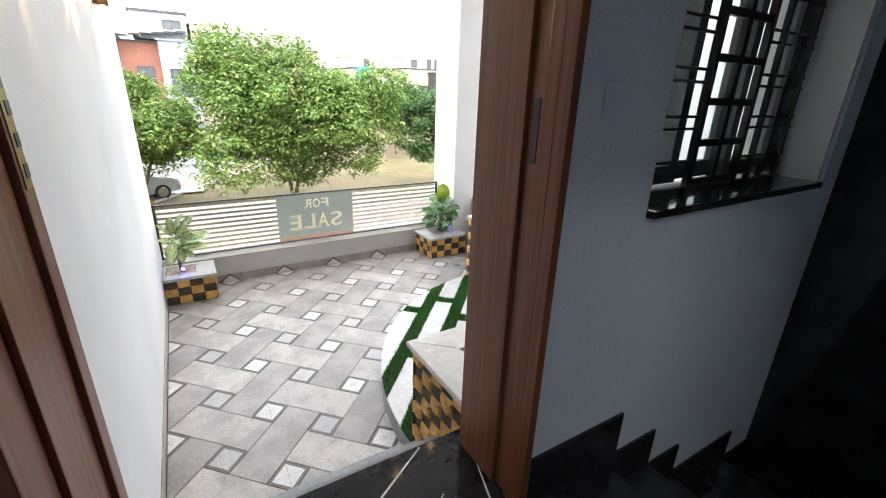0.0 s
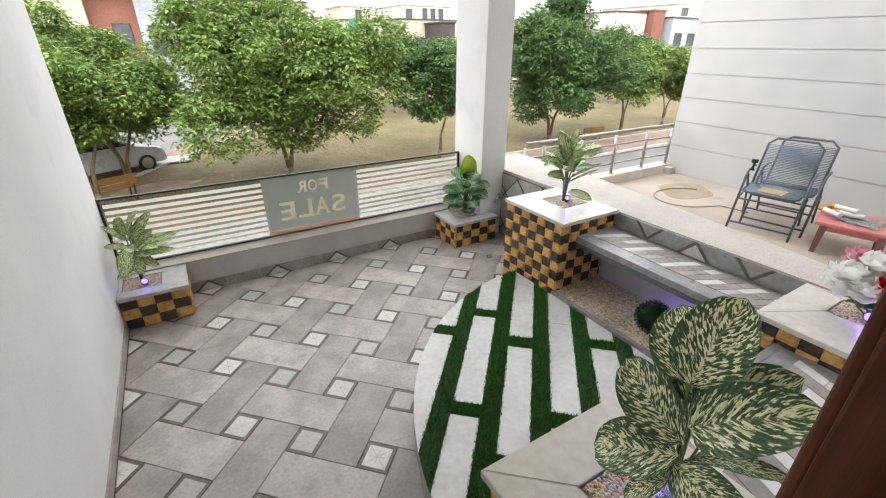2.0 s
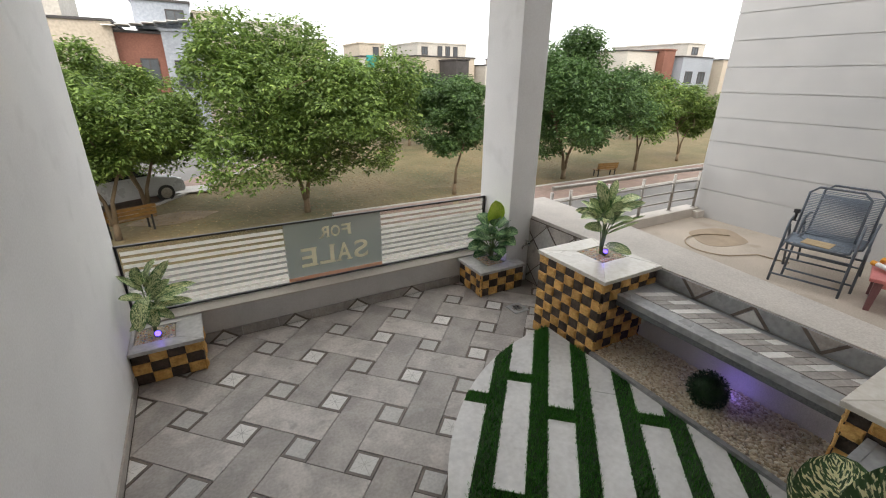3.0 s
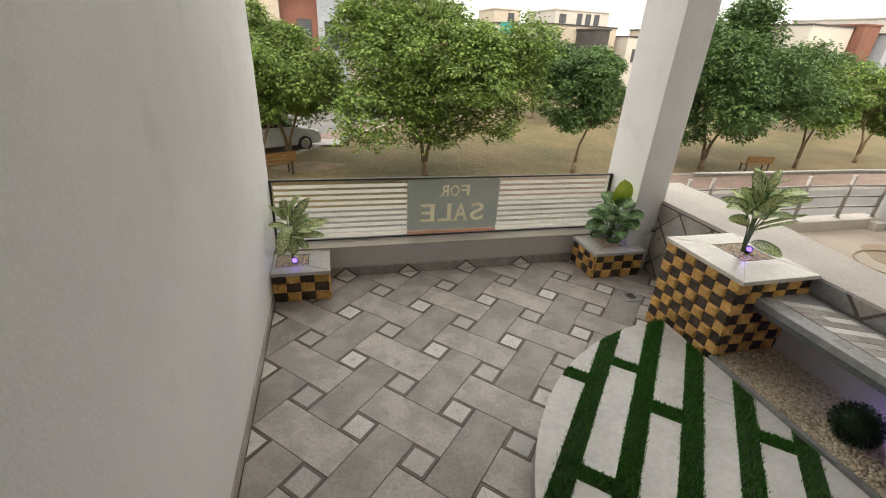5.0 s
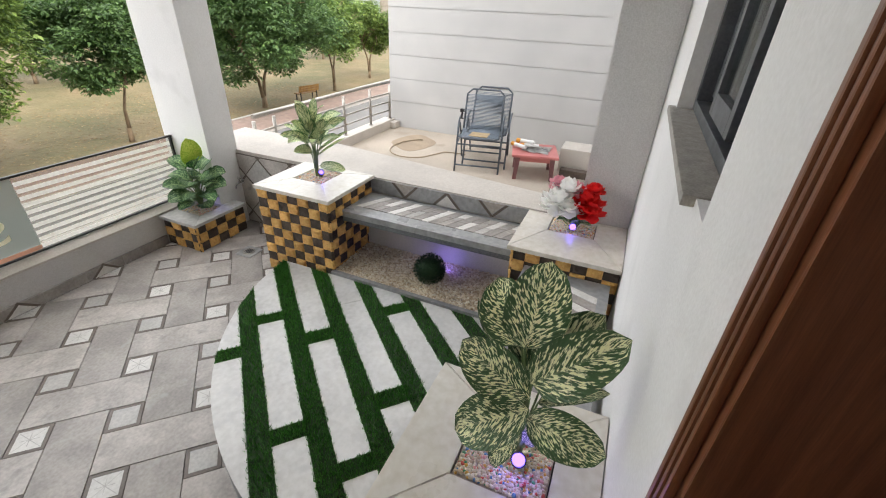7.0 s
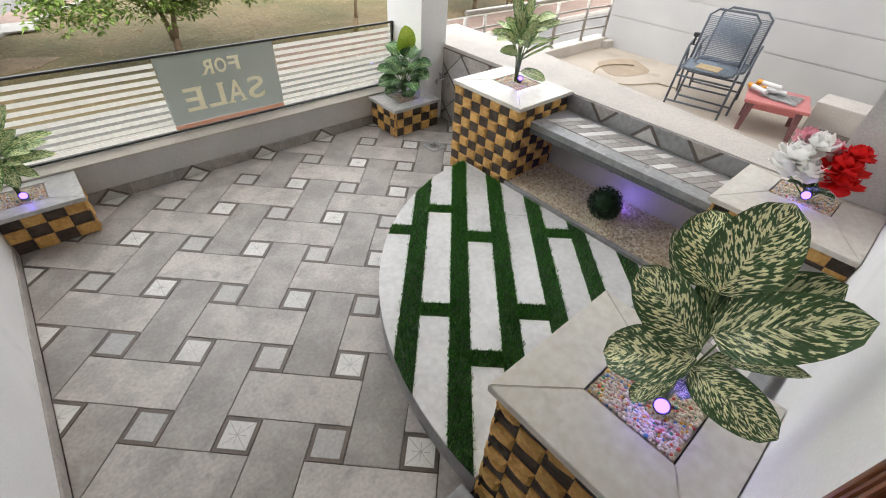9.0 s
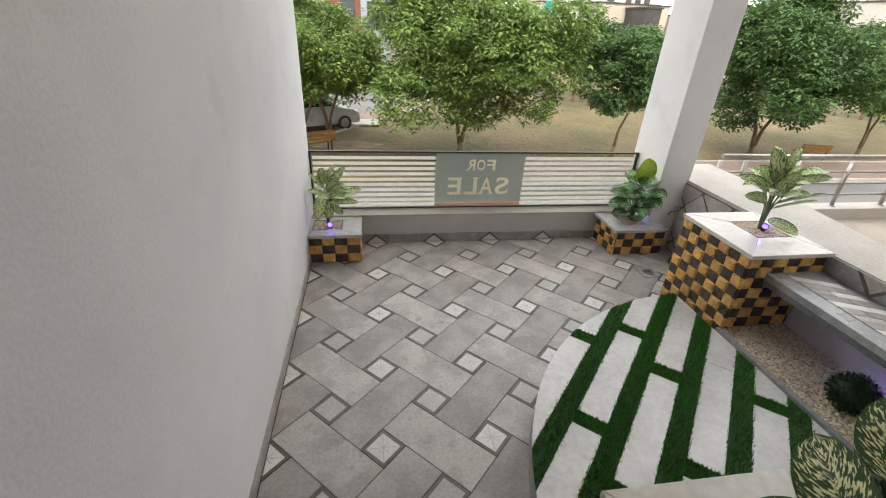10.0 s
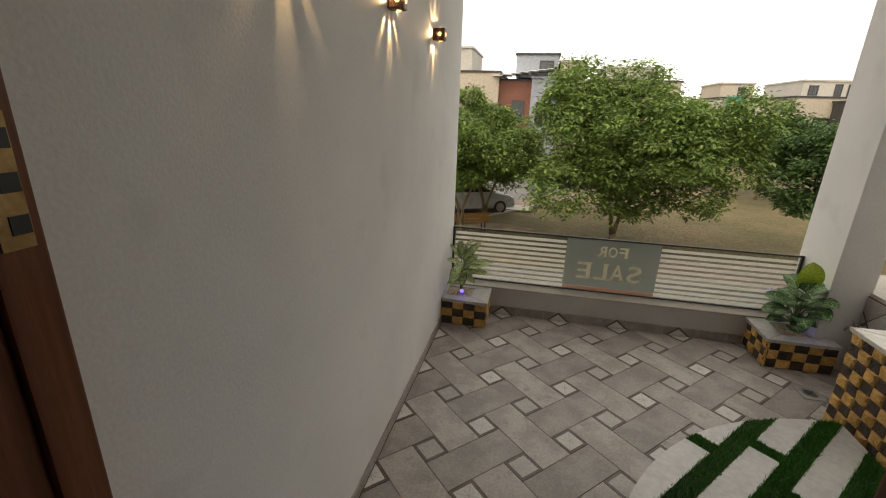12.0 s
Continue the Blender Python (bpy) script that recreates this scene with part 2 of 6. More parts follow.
M_PINK_LEG = surface("dusty_maroon_plastic", (0.22, 0.09, 0.095), (0.17, 0.075, 0.08), 6, 0.5, 90, 0.05)
M_WHITE_PL = surface("white_plastic", (0.74, 0.74, 0.73), (0.68, 0.68, 0.67), 12, 0.4, 90, 0.02)
M_ORANGE_PL = surface("orange_plastic", (0.72, 0.32, 0.03), (0.62, 0.26, 0.03), 12, 0.45, 90, 0.02)
M_PAPER = surface("crumpled_paper", (0.55, 0.54, 0.53), (0.42, 0.42, 0.41), 20, 0.8, 60, 0.4)
M_BLACK_PL = surface("black_plastic", (0.015, 0.015, 0.018), (0.022, 0.022, 0.025), 20, 0.45, 90, 0.02)
M_BRASS = surface("aged_brass", (0.36, 0.24, 0.11), (0.26, 0.17, 0.08), 20, 0.4, 90, 0.05, metal=1.0)
M_ALU = surface("grey_aluminium", (0.11, 0.118, 0.132), (0.085, 0.09, 0.10), 10, 0.4, 90, 0.02, metal=0.3)
M_BROWN_LAMP = surface("dark_bronze", (0.11, 0.05, 0.022), (0.06, 0.028, 0.014), 20, 0.4, 90, 0.03, metal=0.5)
M_WARM = emitter("warm_lamp", (1.0, 0.60, 0.24), 3.0)
M_VIOLET = emitter("violet_led", (0.13, 0.08, 1.0), 3.0)
M_SILL = surface("grey_sill_stone", (0.36, 0.335, 0.30), (0.29, 0.27, 0.245), 30, 0.7, 150, 0.3, bump_dist=0.002)
M_GREY_MB = surface("grey_marble_slab", (0.30, 0.30, 0.295), (0.22, 0.225, 0.225), 4, 0.35, 30, 0.03, spread=0.08, bump_dist=0.002, c=(0.4, 0.4, 0.39))
M_PALE_MB = surface("pale_grey_marble", (0.52, 0.505, 0.485), (0.43, 0.42, 0.405), 4, 0.35, 30, 0.03, spread=0.06, bump_dist=0.002, c=(0.36, 0.35, 0.34))
M_BENCH = surface("bench_grey_marble", (0.33, 0.335, 0.335), (0.24, 0.245, 0.25), 3.5, 0.3, 30, 0.03, spread=0.05, bump_dist=0.002, c=(0.44, 0.44, 0.44))


def leaf_material(name, dark, light, amount, vein):
    """Variegated leaf: streaks along the side veins, a pale midrib; UV u is across, v along."""
    m, nt, bs = mat_new(name, dark, 0.42)
    N, L = nt.nodes, nt.links
    uv = N.new("ShaderNodeUVMap")
    sp = N.new("ShaderNodeSeparateXYZ")
    L.new(uv.outputs[0], sp.inputs[0])

    def mth(op, a, b=None):
        n = N.new("ShaderNodeMath")
        n.operation = op
        for i, v in enumerate((a, b)):
            if v is None:
                continue
            if isinstance(v, (int, float)):
                n.inputs[i].default_value = v
            else:
                L.new(v, n.inputs[i])
        return n.outputs[0]
    side = mth('ABSOLUTE', mth('SUBTRACT', sp.outputs[0], 0.5))
    along = mth('SUBTRACT', sp.outputs[1], mth('MULTIPLY', side, 0.75))
    oi = N.new("ShaderNodeObjectInfo")
    cb = N.new("ShaderNodeCombineXYZ")
    L.new(mth('MULTIPLY', along, 31.0), cb.inputs[0])
    L.new(mth('MULTIPLY', sp.outputs[0], 13.0), cb.inputs[1])
    L.new(mth('MULTIPLY', oi.outputs["Random"], 50.0), cb.inputs[2])
    ns = N.new("ShaderNodeTexNoise")
    ns.inputs["Scale"].default_value, ns.inputs["Detail"].default_value = 1.0, 3.0
    L.new(cb.outputs[0], ns.inputs["Vector"])
    rim = mth('MULTIPLY', mth('POWER', mth('MULTIPLY', side, 2.0), 4.0), 0.13)
    val = mth('SUBTRACT', ns.outputs[0], rim)
    rr = N.new("ShaderNodeMapRange")
    rr.inputs[1].default_value, rr.inputs[2].default_value = 0.60 - amount * 0.25, 0.66 - amount * 0.25
    L.new(val, rr.inputs[0])
    mx = N.new("ShaderNodeMixRGB")
    mx.inputs[1].default_value, mx.inputs[2].default_value = (*dark, 1), (*light, 1)
    L.new(rr.outputs[0], mx.inputs[0])
    mid = N.new("ShaderNodeMapRange")
    mid.inputs[1].default_value, mid.inputs[2].default_value, mid.inputs[3].default_value, mid.inputs[4].default_value = 0.012, 0.03, vein, 0.0
    L.new(side, mid.inputs[0])
    m2 = N.new("ShaderNodeMixRGB")
    m2.inputs[2].default_value = (*light, 1)
    L.new(mx.outputs[0], m2.inputs[1])
    L.new(mid.outputs[0], m2.inputs[0])
    hs = N.new("ShaderNodeHueSaturation")
    r2 = N.new("ShaderNodeMapRange")
    r2.inputs[3].default_value, r2.inputs[4].default_value = 0.8, 1.2
    L.new(oi.outputs["Random"], r2.inputs[0])
    L.new(r2.outputs[0], hs.inputs["Value"])
    L.new(m2.outputs[0], hs.inputs["Color"])
    L.new(hs.outputs[0], bs.inputs["Base Color"])
    wv = N.new("ShaderNodeMath")
    wv.operation = 'SINE'
    L.new(mth('MULTIPLY', along, 95.0), wv.inputs[0])
    bp = N.new("ShaderNodeBump")
    bp.inputs["Strength"].default_value, bp.inputs["Distance"].default_value = 0.25, 0.004
    L.new(wv.outputs[0], bp.inputs["Height"])
    L.new(bp.outputs[0], bs.inputs["Normal"])
    return m


M_LEAF_A = leaf_material("variegated_leaf", (0.05, 0.115, 0.036), (0.90, 0.92, 0.56), 0.47, 0.1)
M_LEAF_D = leaf_material("pale_speckled_leaf", (0.055, 0.18, 0.035), (0.85, 0.90, 0.50), 0.58, 0.5)
M_LEAF_B = leaf_material("green_veined_leaf", (0.022, 0.10, 0.025), (0.42, 0.60, 0.28), 0.34, 0.9)
M_LEAF_C = leaf_material("yellow_green_leaf", (0.34, 0.55, 0.03), (0.62, 0.74, 0.12), 0.7, 0.8)
M_STEM = surface("pale_green_stem", (0.17, 0.24, 0.09), (0.10, 0.17, 0.06), 20, 0.5, 90, 0.05)


def island_material(name, stops, rough=0.6, grain=80.0, bump=0.2):
    """Colours picked piece by piece from a ramp of (place, colour)."""
    m, nt, bs = mat_new(name, stops[0][1], rough)
    g = nt.nodes.new("ShaderNodeNewGeometry")
    cr = nt.nodes.new("ShaderNodeValToRGB")
    cr.color_ramp.interpolation = 'CONSTANT'
    e = cr.color_ramp.elements
    e[0].position, e[0].color = stops[0][0], (*stops[0][1], 1)
    e[1].position, e[1].color = stops[1][0], (*stops[1][1], 1)
    for p, c in stops[2:]:
        k = e.new(p)
        k.color = (*c, 1)
    nt.links.new(g.outputs["Random Per Island"], cr.inputs[0])
    n = nt.nodes.new("ShaderNodeTexNoise")
    n.inputs["Scale"].default_value = grain
    mf = nt.nodes.new("ShaderNodeMixRGB")
    mf.blend_type = 'OVERLAY'
    mf.inputs[0].default_value = 0.4
    nt.links.new(cr.outputs[0], mf.inputs[1])
    nt.links.new(n.outputs[0], mf.inputs[2])
    nt.links.new(mf.outputs[0], bs.inputs["Base Color"])
    if bump:
        bp = nt.nodes.new("ShaderNodeBump")
        bp.inputs["Strength"].default_value, bp.inputs["Distance"].default_value = bump, 0.003
        nt.links.new(n.outputs[0], bp.inputs["Height"])
        nt.links.new(bp.outputs[0], bs.inputs["Normal"])
    return m


M_PEBBLE = island_material("cream_pebbles", [(0, (0.70, 0.60, 0.44)), (0.25, (0.60, 0.50, 0.36)), (0.5, (0.76, 0.68, 0.54)), (0.72, (0.48, 0.38, 0.25)), (0.88, (0.80, 0.75, 0.64))])
M_PEBBLE_C = island_material("coloured_pebbles", [(0, (0.66, 0.57, 0.43)), (0.35, (0.76, 0.69, 0.57)), (0.6, (0.52, 0.41, 0.28)), (0.78, (0.62, 0.11, 0.08)), (0.83, (0.66, 0.38, 0.08)), (0.88, (0.08, 0.30, 0.14)), (0.92, (0.10, 0.24, 0.46)), (0.96, (0.70, 0.33, 0.30))])
M_GRASS = island_material("artificial_grass", [(0, (0.05, 0.23, 0.022)), (0.3, (0.07, 0.29, 0.034)), (0.6, (0.038, 0.17, 0.018)), (0.85, (0.11, 0.34, 0.05))], 0.6, 200, 0.0)
M_TOPIARY = island_material("topiary_leaf", [(0, (0.012, 0.045, 0.016)), (0.4, (0.02, 0.065, 0.022)), (0.75, (0.008, 0.032, 0.012))], 0.5, 90, 0.0)
M_CROWN = island_material("tree_leaf", [(0, (0.129, 0.206, 0.048)), (0.22, (0.179, 0.272, 0.060)), (0.45, (0.095, 0.153, 0.039)), (0.65, (0.223, 0.331, 0.078)), (0.82, (0.146, 0.231, 0.054)), (0.95, (0.324, 0.425, 0.103))], 0.55, 3, 0.0)
M_CROWN_D = island_material("dark_tree_leaf", [(0, (0.077, 0.147, 0.046)), (0.3, (0.100, 0.183, 0.053)), (0.6, (0.058, 0.118, 0.039)), (0.85, (0.134, 0.231, 0.066))], 0.55, 3, 0.0)
for cm in (M_CROWN, M_CROWN_D, M_TOPIARY):      # thin leaves let some light through
    nt = cm.node_tree
    tl = nt.nodes.new("ShaderNodeBsdfTranslucent")
    ms = nt.nodes.new("ShaderNodeMixShader")
    ms.inputs[0].default_value = 0.33
    pb = nt.nodes["Principled BSDF"]
    nt.links.new(pb.inputs["Base Color"].links[0].from_socket, tl.inputs[0])
    nt.links.new(pb.outputs[0], ms.inputs[1])
    nt.links.new(tl.outputs[0], ms.inputs[2])
    nt.links.new(ms.outputs[0], nt.nodes["Material Output"].inputs[0])


def petal_material(name, a, b):
    """Thin cloth petals that let light through."""
    m = surface(name, a, b, 30, 0.6, 120, 0.1)
    nt = m.node_tree
    pb = nt.nodes["Principled BSDF"]
    tl, ms = nt.nodes.new("ShaderNodeBsdfTranslucent"), nt.nodes.new("ShaderNodeMixShader")
    ms.inputs[0].default_value = 0.5
    nt.links.new(pb.inputs["Base Color"].links[0].from_socket, tl.inputs[0])
    nt.links.new(pb.outputs[0], ms.inputs[1])
    nt.links.new(tl.outputs[0], ms.inputs[2])
    nt.links.new(ms.outputs[0], nt.nodes["Material Output"].inputs[0])
    return m


M_PETAL_W = petal_material("white_petal", (0.97, 0.97, 0.95), (0.95, 0.95, 0.92))
M_PETAL_R = petal_material("red_petal", (0.86, 0.035, 0.03), (0.74, 0.02, 0.025))
M_PETAL_P = petal_material("pink_petal", (0.86, 0.46, 0.52), (0.80, 0.38, 0.45))

# ---- large structure ----
# terrace: wall on the west at x=0, parapet with railing at y=6.1, side wall at x=3.7, house front at y=2.08, roof at z=3.7
def plain(name, boxes, mat, label="", category="", bevel=0.0, kind="structure"):
    bm = bmesh.new()
    for b in boxes:
        box(bm, *b, bevel=bevel)
    return tagged(part(name, bm, mat), label, category, kind=kind)


plain("wall_west", [(-0.23, 0.0, 2.094, 6.13, -2.5, 6.6)], M_PLASTER, "tall white plastered boundary wall of the terrace", "wall")
bm = bmesh.new()
YI, YO = 1.70, 2.045
for b in [(1.226, 1.62, YI + 0.004, YO, -0.5, 6.6), (1.62, 2.86, YI + 0.004, YO, -0.5, 1.721), (1.62, 2.86, YI + 0.004, YO, 3.05, 6.6), (2.86, 4.1, YI + 0.004, YO, -0.5, 6.6),
          (-0.23, 1.226, YI + 0.004, 2.045, 2.96, 6.6), (-0.23, 0.0, YI + 0.004, 2.09, -0.5, 2.96)]:
    box(bm, *b)
tagged(part("wall_south", bm, M_PLASTER), "white plastered house front with a door and a barred window", "wall", kind="structure")
bm = bmesh.new()
for b in [(1.208, 1.60, YI - 0.012, YI, -1.6, 3.6), (1.60, 2.88, YI - 0.012, YI, -1.6, 1.75), (1.60, 2.88, YI - 0.012, YI, 3.05, 3.6), (2.88, 3.03, YI - 0.012, YI, -1.6, 3.6), (0.0, 1.208, YI - 0.012, YI, 2.96, 3.6)]:
    box(bm, *b)
tagged(part("wall_inner_north", bm, M_PLASTER_IN), "bluish grey painted inner face of the stair wall", "wall", kind="structure")
plain("wall_pier", [(3.702, 4.12, 2.049, 2.40, 0.75, 6.6)], M_NB_WALL, "pale grey plastered pier standing on the side wall", "wall")
floor = plain("floor", [(0.0, 3.70, 2.045, 5.965, -0.25, -0.012)], M_GROUT, "grey patterned tile floor of the terrace with white diamond insets", "floor")
plain("parapet", [(0.0, 3.40, 5.965, 6.29, -2.5, 0.288)], M_PARAPET, "low grey plastered parapet wall under the glass railing", "parapet")
plain("parapet_coping", [(0.0, 3.40, 5.955, 6.30, 0.288, 0.305)], M_COPING, "pale cement coping of the parapet", "coping", bevel=0.004)
plain("pillar", [(3.40, 3.72, 5.66, 6.20, -2.5, 3.72)], M_PLASTER, "square white plastered pillar at the terrace corner", "pillar", bevel=0.006)
bm = bmesh.new()
prism(bm, [(3.704, 2.049), (3.95, 2.049), (4.36, 4.9), (4.36, 6.1), (3.704, 6.1)], -0.2, 0.76)
prism(bm, [(3.704, 6.1), (4.36, 6.1), (4.36, 6.2), (3.704, 6.2)], -2.5, 0.76)
tagged(part("wall_east", bm, M_COPING), "low side wall with a broad pale plastered top", "wall", kind="structure")
plain("ceiling_terrace", [(-0.23, 3.85, 2.049, 6.3, 3.72, 3.95)], M_ROOF, "white concrete roof slab over the terrace", "ceiling")
# steps from the door down to the terrace
for k in range(3):
    plain("step_%d" % (k + 1), [(0.012, 1.215, 2.10 + 0.19 * k, 2.29 + 0.19 * k, -0.012, 0.56 - 0.19 * k)], M_GREY_MB, "grey marble step below the door", "step", bevel=0.004)
# inside: landing, stair, walls
plain("floor_landing", [(-0.03, 1.62, -1.2, 1.70, 0.55, 0.75), (0.0, 1.225, 1.70, 2.10, 0.55, 0.75)], M_GRANITE, "polished black granite landing and door sill", "floor")
plain("wall_inner_west", [(-0.23, -0.03, -1.4, 1.70, -1.6, 3.7)], M_PLASTER_IN, "bluish grey painted inner wall", "wall")
plain("wall_inner_south", [(-0.23, 3.2, -1.4, -1.2, -1.6, 3.7)], M_PLASTER_IN, "bluish grey painted inner wall", "wall")
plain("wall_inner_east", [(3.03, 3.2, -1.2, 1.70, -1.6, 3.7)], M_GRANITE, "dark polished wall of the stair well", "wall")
# the gap in this ceiling is unseen, added so sky light brightens the stair walls
plain("ceiling", [(-0.23, 0.3, -1.4, 1.70, 3.6, 3.7), (1.5, 3.2, -1.4, 1.70, 3.6, 3.7), (0.3, 1.5, -1.4, -0.62, 3.6, 3.7), (0.3, 1.5, -0.32, 1.70, 3.6, 3.7)], M_ROOF, "white ceiling over the landing with an added unseen light opening", "ceiling")
for k, (xa, xb, zt) in enumerate([(1.62, 1.97, 0.56), (1.97, 2.21, 0.36), (2.21, 2.77, 0.18), (2.77, 3.03, 0.0)]):
    plain("stair_step_%d" % (k + 1), [(xa, xb, -0.2, 1.688, zt - 0.4, zt)], M_GRANITE, "polished black granite stair tread", "step", bevel=0.004)
bm = bmesh.new()   # stepped skirting on the stair wall
for xa, xb, zt, zb in [(1.222, 1.70, 0.955, 0.45), (1.70, 1.965, 0.755, 0.30), (1.965, 2.21, 0.555, 0.1), (2.21, 2.765, 0.385, -0.1), (2.765, 3.03, 0.20, -0.2)]:
    box(bm, xa, xb - 0.002, 1.676, 1.687, zb, zt)
tagged(part("baseboard", bm, M_GRANITE), "stepped black granite skirting along the stair", "skirting", kind="structure")
bm = bmesh.new()   # white veins and inlay line of the door sill
for a, b, w in [((0.55, 1.80), (1.02, 2.09), 0.005), ((0.8, 1.72), (1.0, 1.86), 0.003), ((1.12, 1.72), (1.2, 1.98), 0.004)]:
    d = (Vector(b) - Vector(a)).normalized()
    n = Vector((-d.y, d.x)) * w
    q = [Vector(a) + n, Vector(a) - n, Vector(b) - n * 0.6, Vector(b) + n * 0.6]
    bm.faces.new([bm.verts.new((p.x, p.y, 0.7515)) for p in reversed(q)])
tagged(part("sill_vein", bm, M_MARBLE), "white veins in the black granite door sill", "stone vein", kind="structure")

# neighbouring terrace
plain("neighbour_floor", [(4.36, 7.5, 2.08, 6.2, -0.1, 0.13), (3.96, 4.36, 2.08, 4.88, -0.1, 0.128)], M_SAND, "sandy cement floor of the neighbouring terrace", "floor")
plain("neighbour_kerb", [(4.36, 7.49, 6.0, 6.2, 0.13, 0.27), (7.32, 7.49, 5.9, 6.0, 0.13, 0.24)], M_COPING, "low pale cement kerb under a steel railing", "kerb", bevel=0.01)
bm = bmesh.new()
zs = [0.10, 0.57, 0.94, 1.30, 1.64, 1.985, 2.32, 2.66, 3.0, 3.34, 3.68, 4.02, 4.36, 4.7, 5.04, 5.4, 6.6]
for a, b in zip(zs, zs[1:]):
    box(bm, 7.50, 7.80, 2.1, 6.09, a + 0.007, b - 0.007)
box(bm, 7.512, 7.79, 2.1, 6.08, -2.5, 6.6)
tagged(part("neighbour_wall", bm, M_NB_WALL), "pale grey plastered wall with horizontal grooves", "wall", kind="structure")
plain("neighbour_house", [(4.1, 7.8, 1.7, 2.08, -2.5, 6.6)], M_NB_WALL, "plain grey front of the next house", "wall")
plain("house_base", [(-0.23, 7.8, -6, 1.9, -2.5, -1.7), (0, 3.7, 2.0, 6.05, -2.5, -0.26)], M_NB_WALL, "plain lower storey of the house", "wall")
# patch and hose drawn on the sandy floor
bm = bmesh.new()
ring = [(6.75 + 0.42 * math.cos(a) + 0.06 * math.sin(3 * a), 5.25 + 0.33 * math.sin(a)) for a in [i * 2 * math.pi / 28 for i in range(28)]]
prism(bm, ring, 0.128, 0.1335)
tagged(part("cement_patch", bm, surface("brown_cement_patch", (0.40, 0.31, 0.22), (0.33, 0.26, 0.19), 5, 0.9, 60, 0.3)), "round brown cement patch on the sandy floor", "patch", kind="structure")

# door frame: deep stained jambs with stepped mouldings
def jamb(name, xs, label):
    th = holder(name, pose(0, 0, 0), label, "door frame", kind="structure")
    for nm, x0, x1, y0, y1 in xs:
        bm = bmesh.new()
        box(bm, x0, x1, y0, y1, 0.752, 2.96, bevel=0.004)
        part(nm, bm, M_WOOD, th)
    return th


right = jamb("door_1", [("architrave", 1.2265, 1.2430, 2.0455, 2.056), ("architrave", 1.2120, 1.2245, 2.036, 2.053), ("architrave", 1.1960, 1.2100, 2.036, 2.050),
                        ("jamb_board", 1.1760, 1.2240, 1.814, 2.035), ("rebate", 1.1900, 1.2240, 1.752, 1.813), ("inner_casing", 1.1790, 1.2240, 1.7035, 1.751), ("inner_casing", 1.1790, 1.2065, 1.660, 1.703)],
             "dark stained wooden door frame with stepped mouldings")
bm = bmesh.new()
box(bm, 1.1875, 1.1910, 1.77, 1.79, 1.93, 2.10, bevel=0.001)
part("strike_plate", bm, M_BLACK_METAL, right, "dark metal strike plate")
left = jamb("door_2", [("casing", 0.002, 0.10, 2.02, 2.092), ("jamb_board", 0.002, 0.086, 1.80, 2.018), ("inner_casing", -0.028, 0.074, 1.664, 1.798)],
            "dark stained wooden door frame beside the white wall")
bm = bmesh.new()
box(bm, 0.10, 0.1025, 2.034, 2.078, 1.90, 2.09, bevel=0.001)
part("strike_plate", bm, M_BRASS, left, "worn brass strike plate")
# raised black blocks paint the dark inside of the bolt holes
bm = bmesh.new()
for zc in (1.935, 1.995, 2.055):
    box(bm, 0.1022, 0.1042, 2.050, 2.076, zc - 0.014, zc + 0.014, bevel=0.001)
part("bolt_hole_shade", bm, M_BLACK_METAL, left, "black blocks standing in for the shade in bolt holes")
bm = bmesh.new()
box(bm, 0.0, 1.224, 1.664, 2.06, 2.962, 3.02)
part("head", bm, M_WOOD, right)

# window in the house front
win = holder("window_1", pose(1.62, 1.70, 1.70), "barred sliding window with dark frames and a stone sill", "window", kind="structure")
bm = bmesh.new()
box(bm, 0.14, 1.29, 0.24, 0.375, -0.002, 0.026, bevel=0.005)
part("window_sill", bm, M_SILL, win, "rough grey stone outer sill")
bm = bmesh.new()
box(bm, -0.012, 1.20, -0.035, 0.15, 0.052, 0.078, bevel=0.004)
box(bm, 0.0, 1.20, 0.006, 0.15, 0.002, 0.052)
part("window_sill", bm, M_GRANITE, win, "black granite inner sill")
bm = bmesh.new()
for b in [(0, 0.05, 0.18, 0.285, 0.03, 1.35), (1.19, 1.24, 0.18, 0.285, 0.03, 1.35), (0.05, 1.19, 0.18, 0.285, 0.03, 0.07), (0.05, 1.19, 0.18, 0.285, 1.30, 1.35)]:
    box(bm, *b, bevel=0.004)
part("window_frame", bm, M_ALU, win, "grey aluminium frame")
for xa, xb, ya in [(0.05, 0.45, 0.20), (0.42, 0.82, 0.245), (0.79, 1.19, 0.20)]:
    bm = bmesh.new()
    for b in [(xa, xa + 0.05, ya, ya + 0.035, 0.09, 1.29), (xb - 0.05, xb, ya, ya + 0.035, 0.09, 1.29), (xa + 0.05, xb - 0.05, ya, ya + 0.035, 0.09, 0.16), (xa + 0.05, xb - 0.05, ya, ya + 0.035, 1.23, 1.29)]:
        box(bm, *b, bevel=0.003)
    sash = part("sash", bm, M_ALU, win)
    bm = bmesh.new()
    box(bm, xa + 0.05, xb - 0.05, ya + 0.014, ya + 0.02, 0.16, 1.23)
    pane = part("pane", bm, M_GLASS, sash)
    pane.visible_shadow = False
